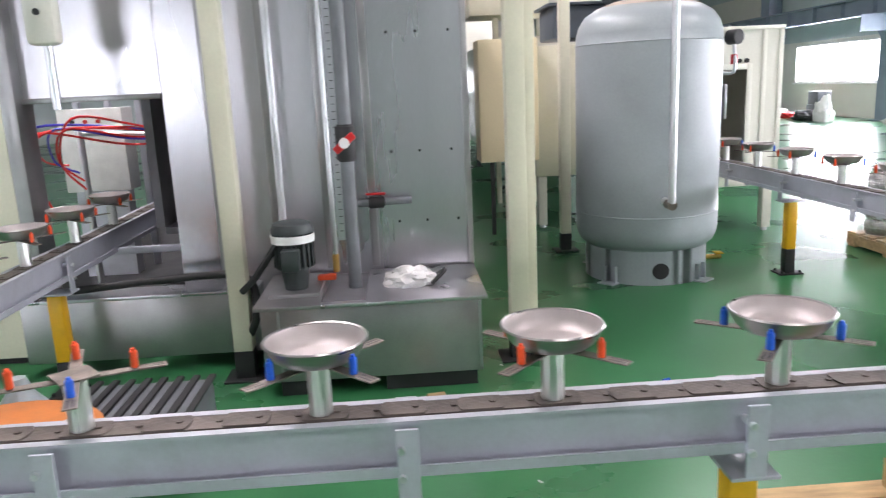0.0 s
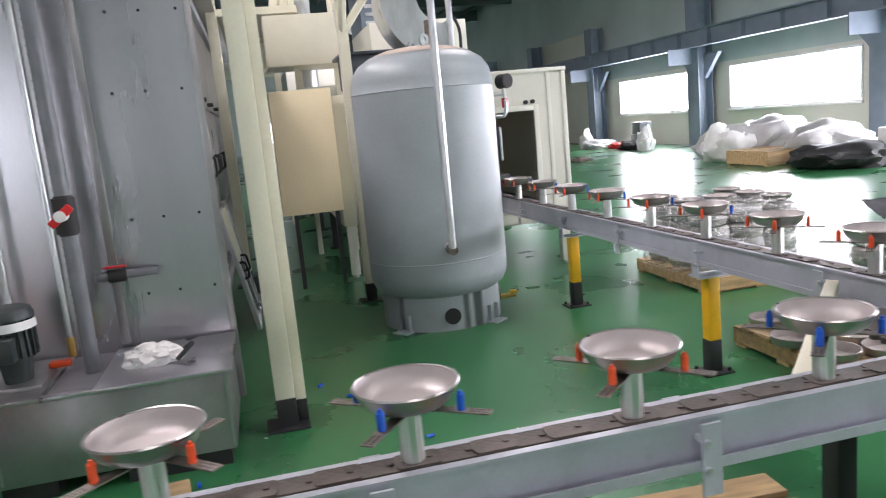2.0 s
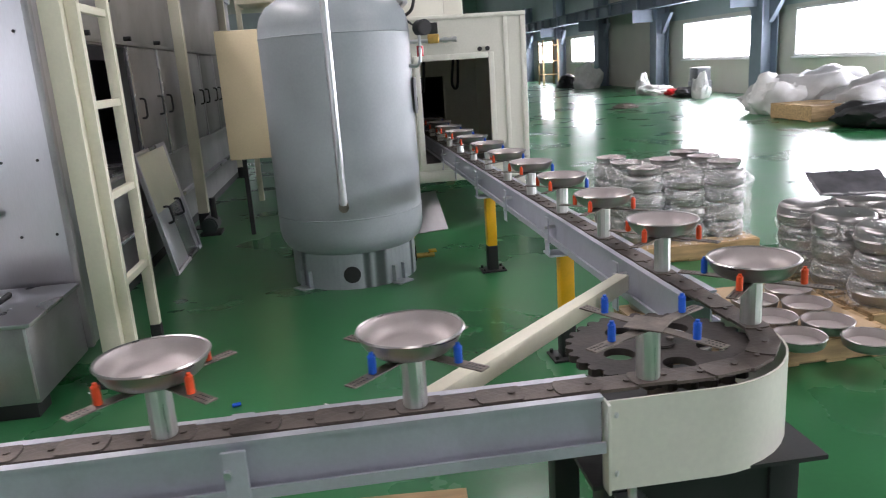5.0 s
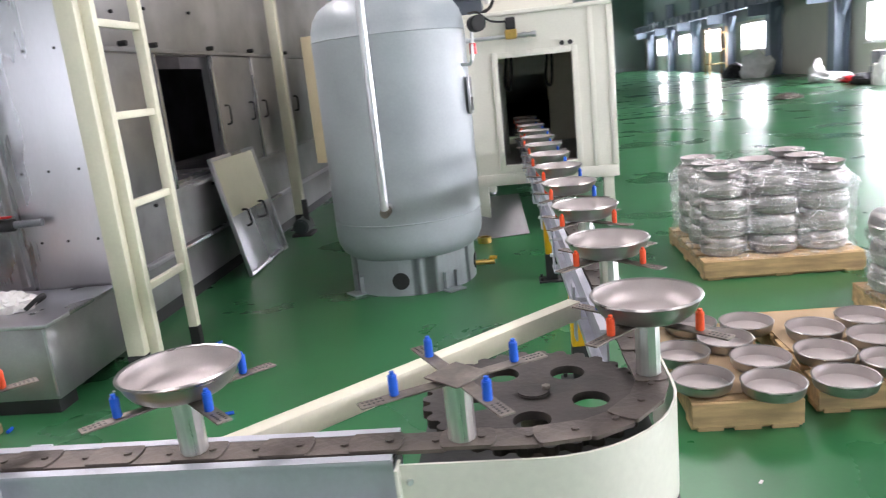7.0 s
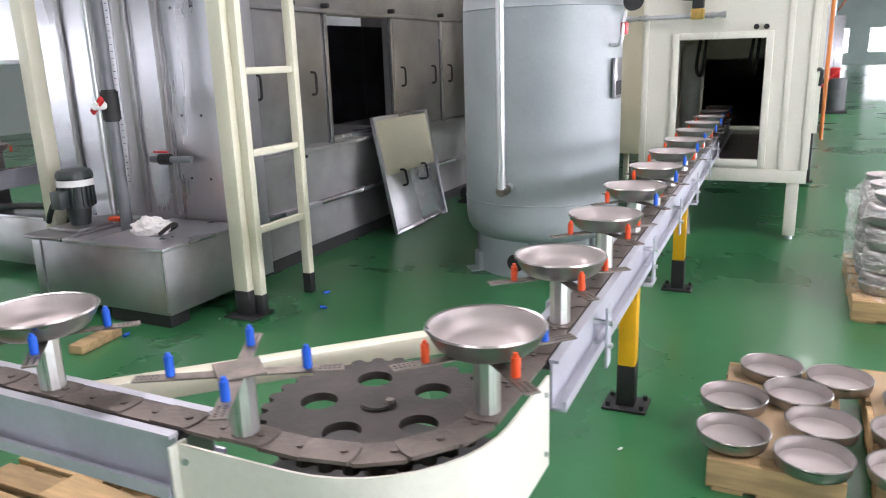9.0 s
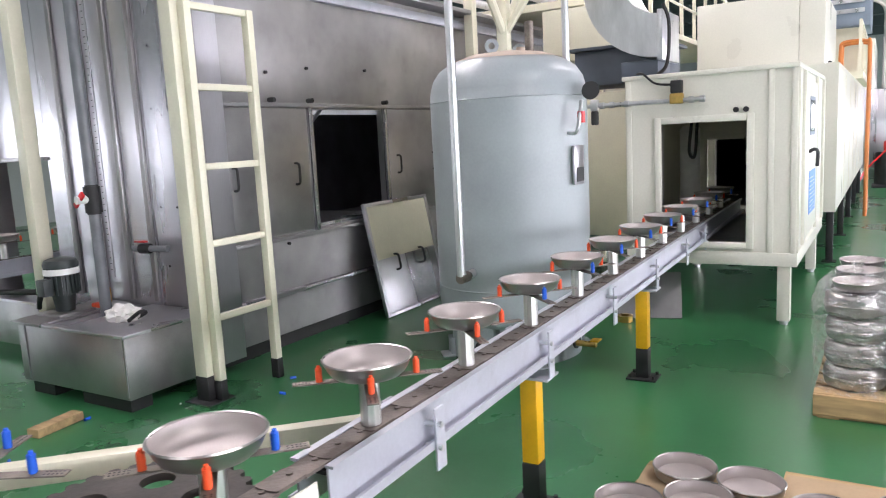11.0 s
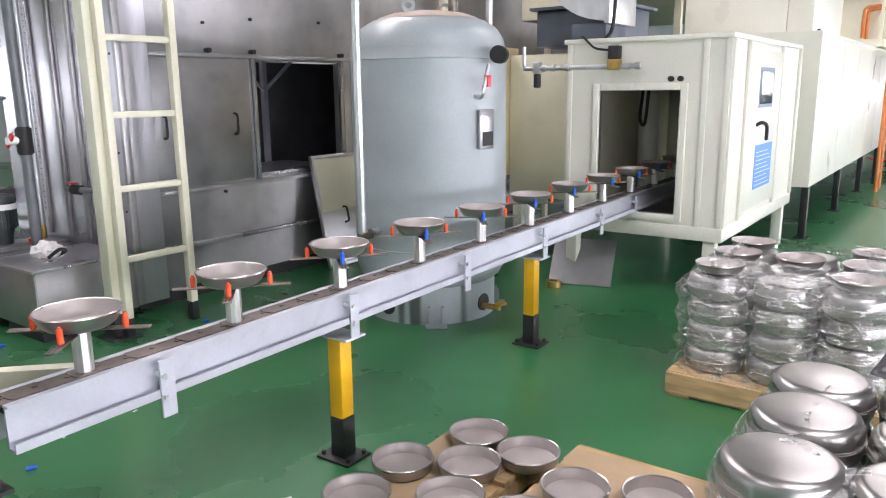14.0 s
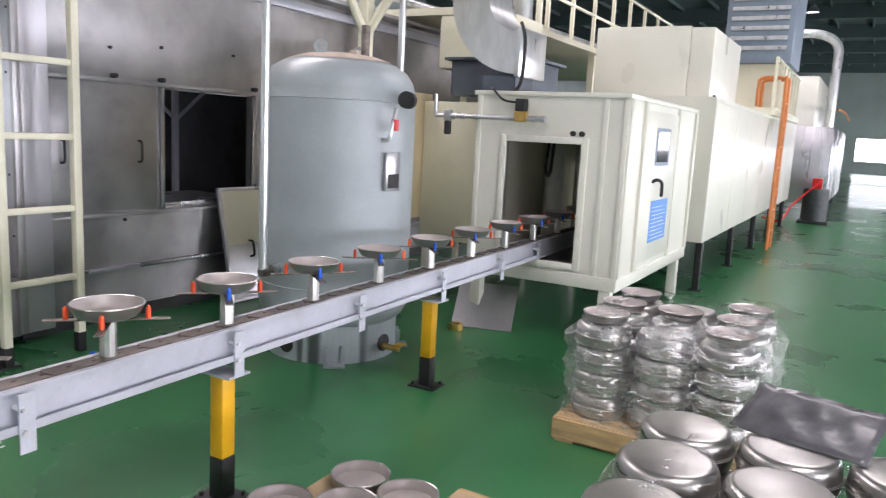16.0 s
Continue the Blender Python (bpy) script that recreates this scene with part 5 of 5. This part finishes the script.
for y in (0.1, 2.3, 4.6, 6.8):
    part("leg", box(2.7, y, 0, 2.8, y + 0.1, 0.35), BLACK, far)
part("rail", tube([(2.9, 0.2, 2.5), (2.95, 3, 2.55), (2.95, 6.8, 2.5)], 0.03, 8), RUST, far)
part("duct", tube([(1.2, 2, 3.3), (1.3, 2, 4.2), (2.0, 2.2, 4.45), (2.6, 2.4, 4.2), (2.65, 2.4, 3.4), (2.65, 2.4, 2.1)], 0.11, 12), PIPE, far)
redm = thing("paint_pump", pose(4.35, 19.6, 0), "dark paint pump cart with red hoses", "pump")
part("drum", cyl((0, 0, 0.06), (0, 0, 0.75), 0.26, bevel=0.02), MOTOR, redm)
part("head", box(-0.1, -0.1, 0.75, 0.1, 0.1, 0.98, 0.03), RED, redm)
for k in range(3):
    part("hose", tube([(0.1, -0.1 * k, 0.95), (-0.4, -0.3, 0.4), (-0.6, -0.5 - 0.1 * k, 0.05), (-1.0, -0.2, 0.05)], 0.02, 6), HOSE_RED, redm)
part("cart", box(-0.3, -0.3, 0, 0.3, 0.3, 0.06, 0.01), RUBBER, redm)
wk = thing("overhead_walkway", pose(-0.6, 9.0, 2.85), "overhead steel walkway with railings and pipes", "platform")
part("deck", box(-1.5, 0, 0, 2.1, 9.0, 0.08), CREAM, wk)
for k in range(10):
    part("stanchion", box(2.02, 0.1 + 0.9 * k, 0.08, 2.07, 0.15 + 0.9 * k, 1.1), CREAM, wk)
for z in (0.55, 1.08):
    part("handrail", cyl((2.045, 0.1, z), (2.045, 8.9, z), 0.022, n=8), CREAM, wk)
part("prop", box(1.9, 4.0, -2.85, 2.0, 4.1, 0), CREAM, wk)
for k in range(4):
    part("conduit", cyl((-1.2 + 0.5 * k, 0.3, 0.3 + 0.12 * k), (-1.1 + 0.5 * k, 8.8, 0.35 + 0.12 * k), 0.06, n=10), PIPE, wk)


# ---- clutter along the far wall ----
def heap(name, m, sx, sy, sz, mat, label, category, seed, rough=0.35):
    b = bmesh.new()
    bmesh.ops.create_icosphere(b, subdivisions=4, radius=1)
    off = Vector((seed * 3.7, seed * 1.3, seed))
    for v in b.verts:
        d = 1 + rough * noise.noise(v.co * 1.4 + off) + rough * 0.4 * noise.noise(v.co * 4 + off)
        v.co = Vector((v.co.x * sx * d, v.co.y * sy * d, max(0, (v.co.z * 0.75 + 0.35) * sz * d)))
    return single(name, b, mat, m, label, category)


heap("covered_load", pose(12.1, 15.6, 0), 1.15, 1.25, 0.8, TARP, "large bundle under a grey tarpaulin by the wall", "bundle", 1)
heap("covered_load", pose(12.3, 13.4, 0), 1.0, 1.15, 0.6, TARP, "grey tarpaulin bundle beside a pallet", "bundle", 2)
heap("covered_load", pose(11.3, 15.2, 0), 0.6, 0.6, 0.7, BAG, "pale plastic bundle at the tarpaulin's foot", "bundle", 3)
pallet("pallet", pose(10.6, 13.0, 0), 1.2, 1.3, 0.3, "pine pallet with goods near the wall")
heap("rubble_sack", pose(11.3, 11.8, 0), 0.9, 0.9, 0.4, RUBBER, "dark heap of scrap on the floor", "scrap", 4)
heap("white_sack", pose(12.6, 21.3, 0), 0.24, 0.35, 0.6, BAG, "white woven sack leaning by the wall", "sack", 5)
heap("white_sack", pose(12.5, 25.4, 0), 0.22, 0.28, 0.55, BAG, "white woven sack standing on the floor", "sack", 6)
heap("black_bag", pose(12.6, 22.2, 0), 0.4, 0.5, 0.28, RUBBER, "black bag of scrap on the floor", "bag", 7)
heap("red_heap", pose(12.8, 23.6, 0), 0.25, 0.35, 0.18, RED, "red cloths heaped on the floor", "heap", 8)
heap("packing_sack", pose(12.6, 24.5, 0), 0.5, 0.6, 0.3, BAG, "pale packing heap on the floor", "heap", 9)
heap("packing_sack", pose(12.9, 32.5, 0), 0.6, 0.8, 0.8, BAG, "pale sacks heaped by the far windows", "heap", 10)
heap("rubble_sack", pose(12.6, 34.2, 0), 0.5, 0.9, 0.5, RUBBER, "dark bags by the far windows", "bag", 11)
heap("small_scrap", pose(9.6, 19.6, 0), 0.35, 0.25, 0.12, ARM, "small scrap lying on the open floor", "scrap", 12)
bx = thing("white_machine", pose(12.5, 11.6, 0), "small white machine box by the wall", "machine")
part("body", box(-0.3, -0.35, 0.1, 0.3, 0.35, 0.62, 0.03), WHITE, bx)
part("foot", box(-0.26, -0.3, 0, 0.26, 0.3, 0.1), BLACK, bx)
chair = thing("crate_stack", pose(13.2, 22.6, 0), "stacked dark crates against the wall", "crate")
part("lower", box(-0.25, -0.3, 0, 0.25, 0.3, 0.45, 0.02), PVC, chair)
part("upper", box(-0.22, -0.27, 0.45, 0.22, 0.27, 0.85, 0.02), PVC, chair)
shelf = thing("wooden_rack", pose(12.8, 39.5, 0), "open timber rack near the far windows", "rack")
for x, y in ((0, 0), (0.8, 0), (0, 0.9), (0.8, 0.9)):
    part("post", box(x, y, 0, x + 0.08, y + 0.08, 2.3), WOOD, shelf)
for z in (0.5, 1.2, 2.0):
    part("shelf", box(0, 0, z, 0.88, 0.98, z + 0.05), WOOD, shelf)
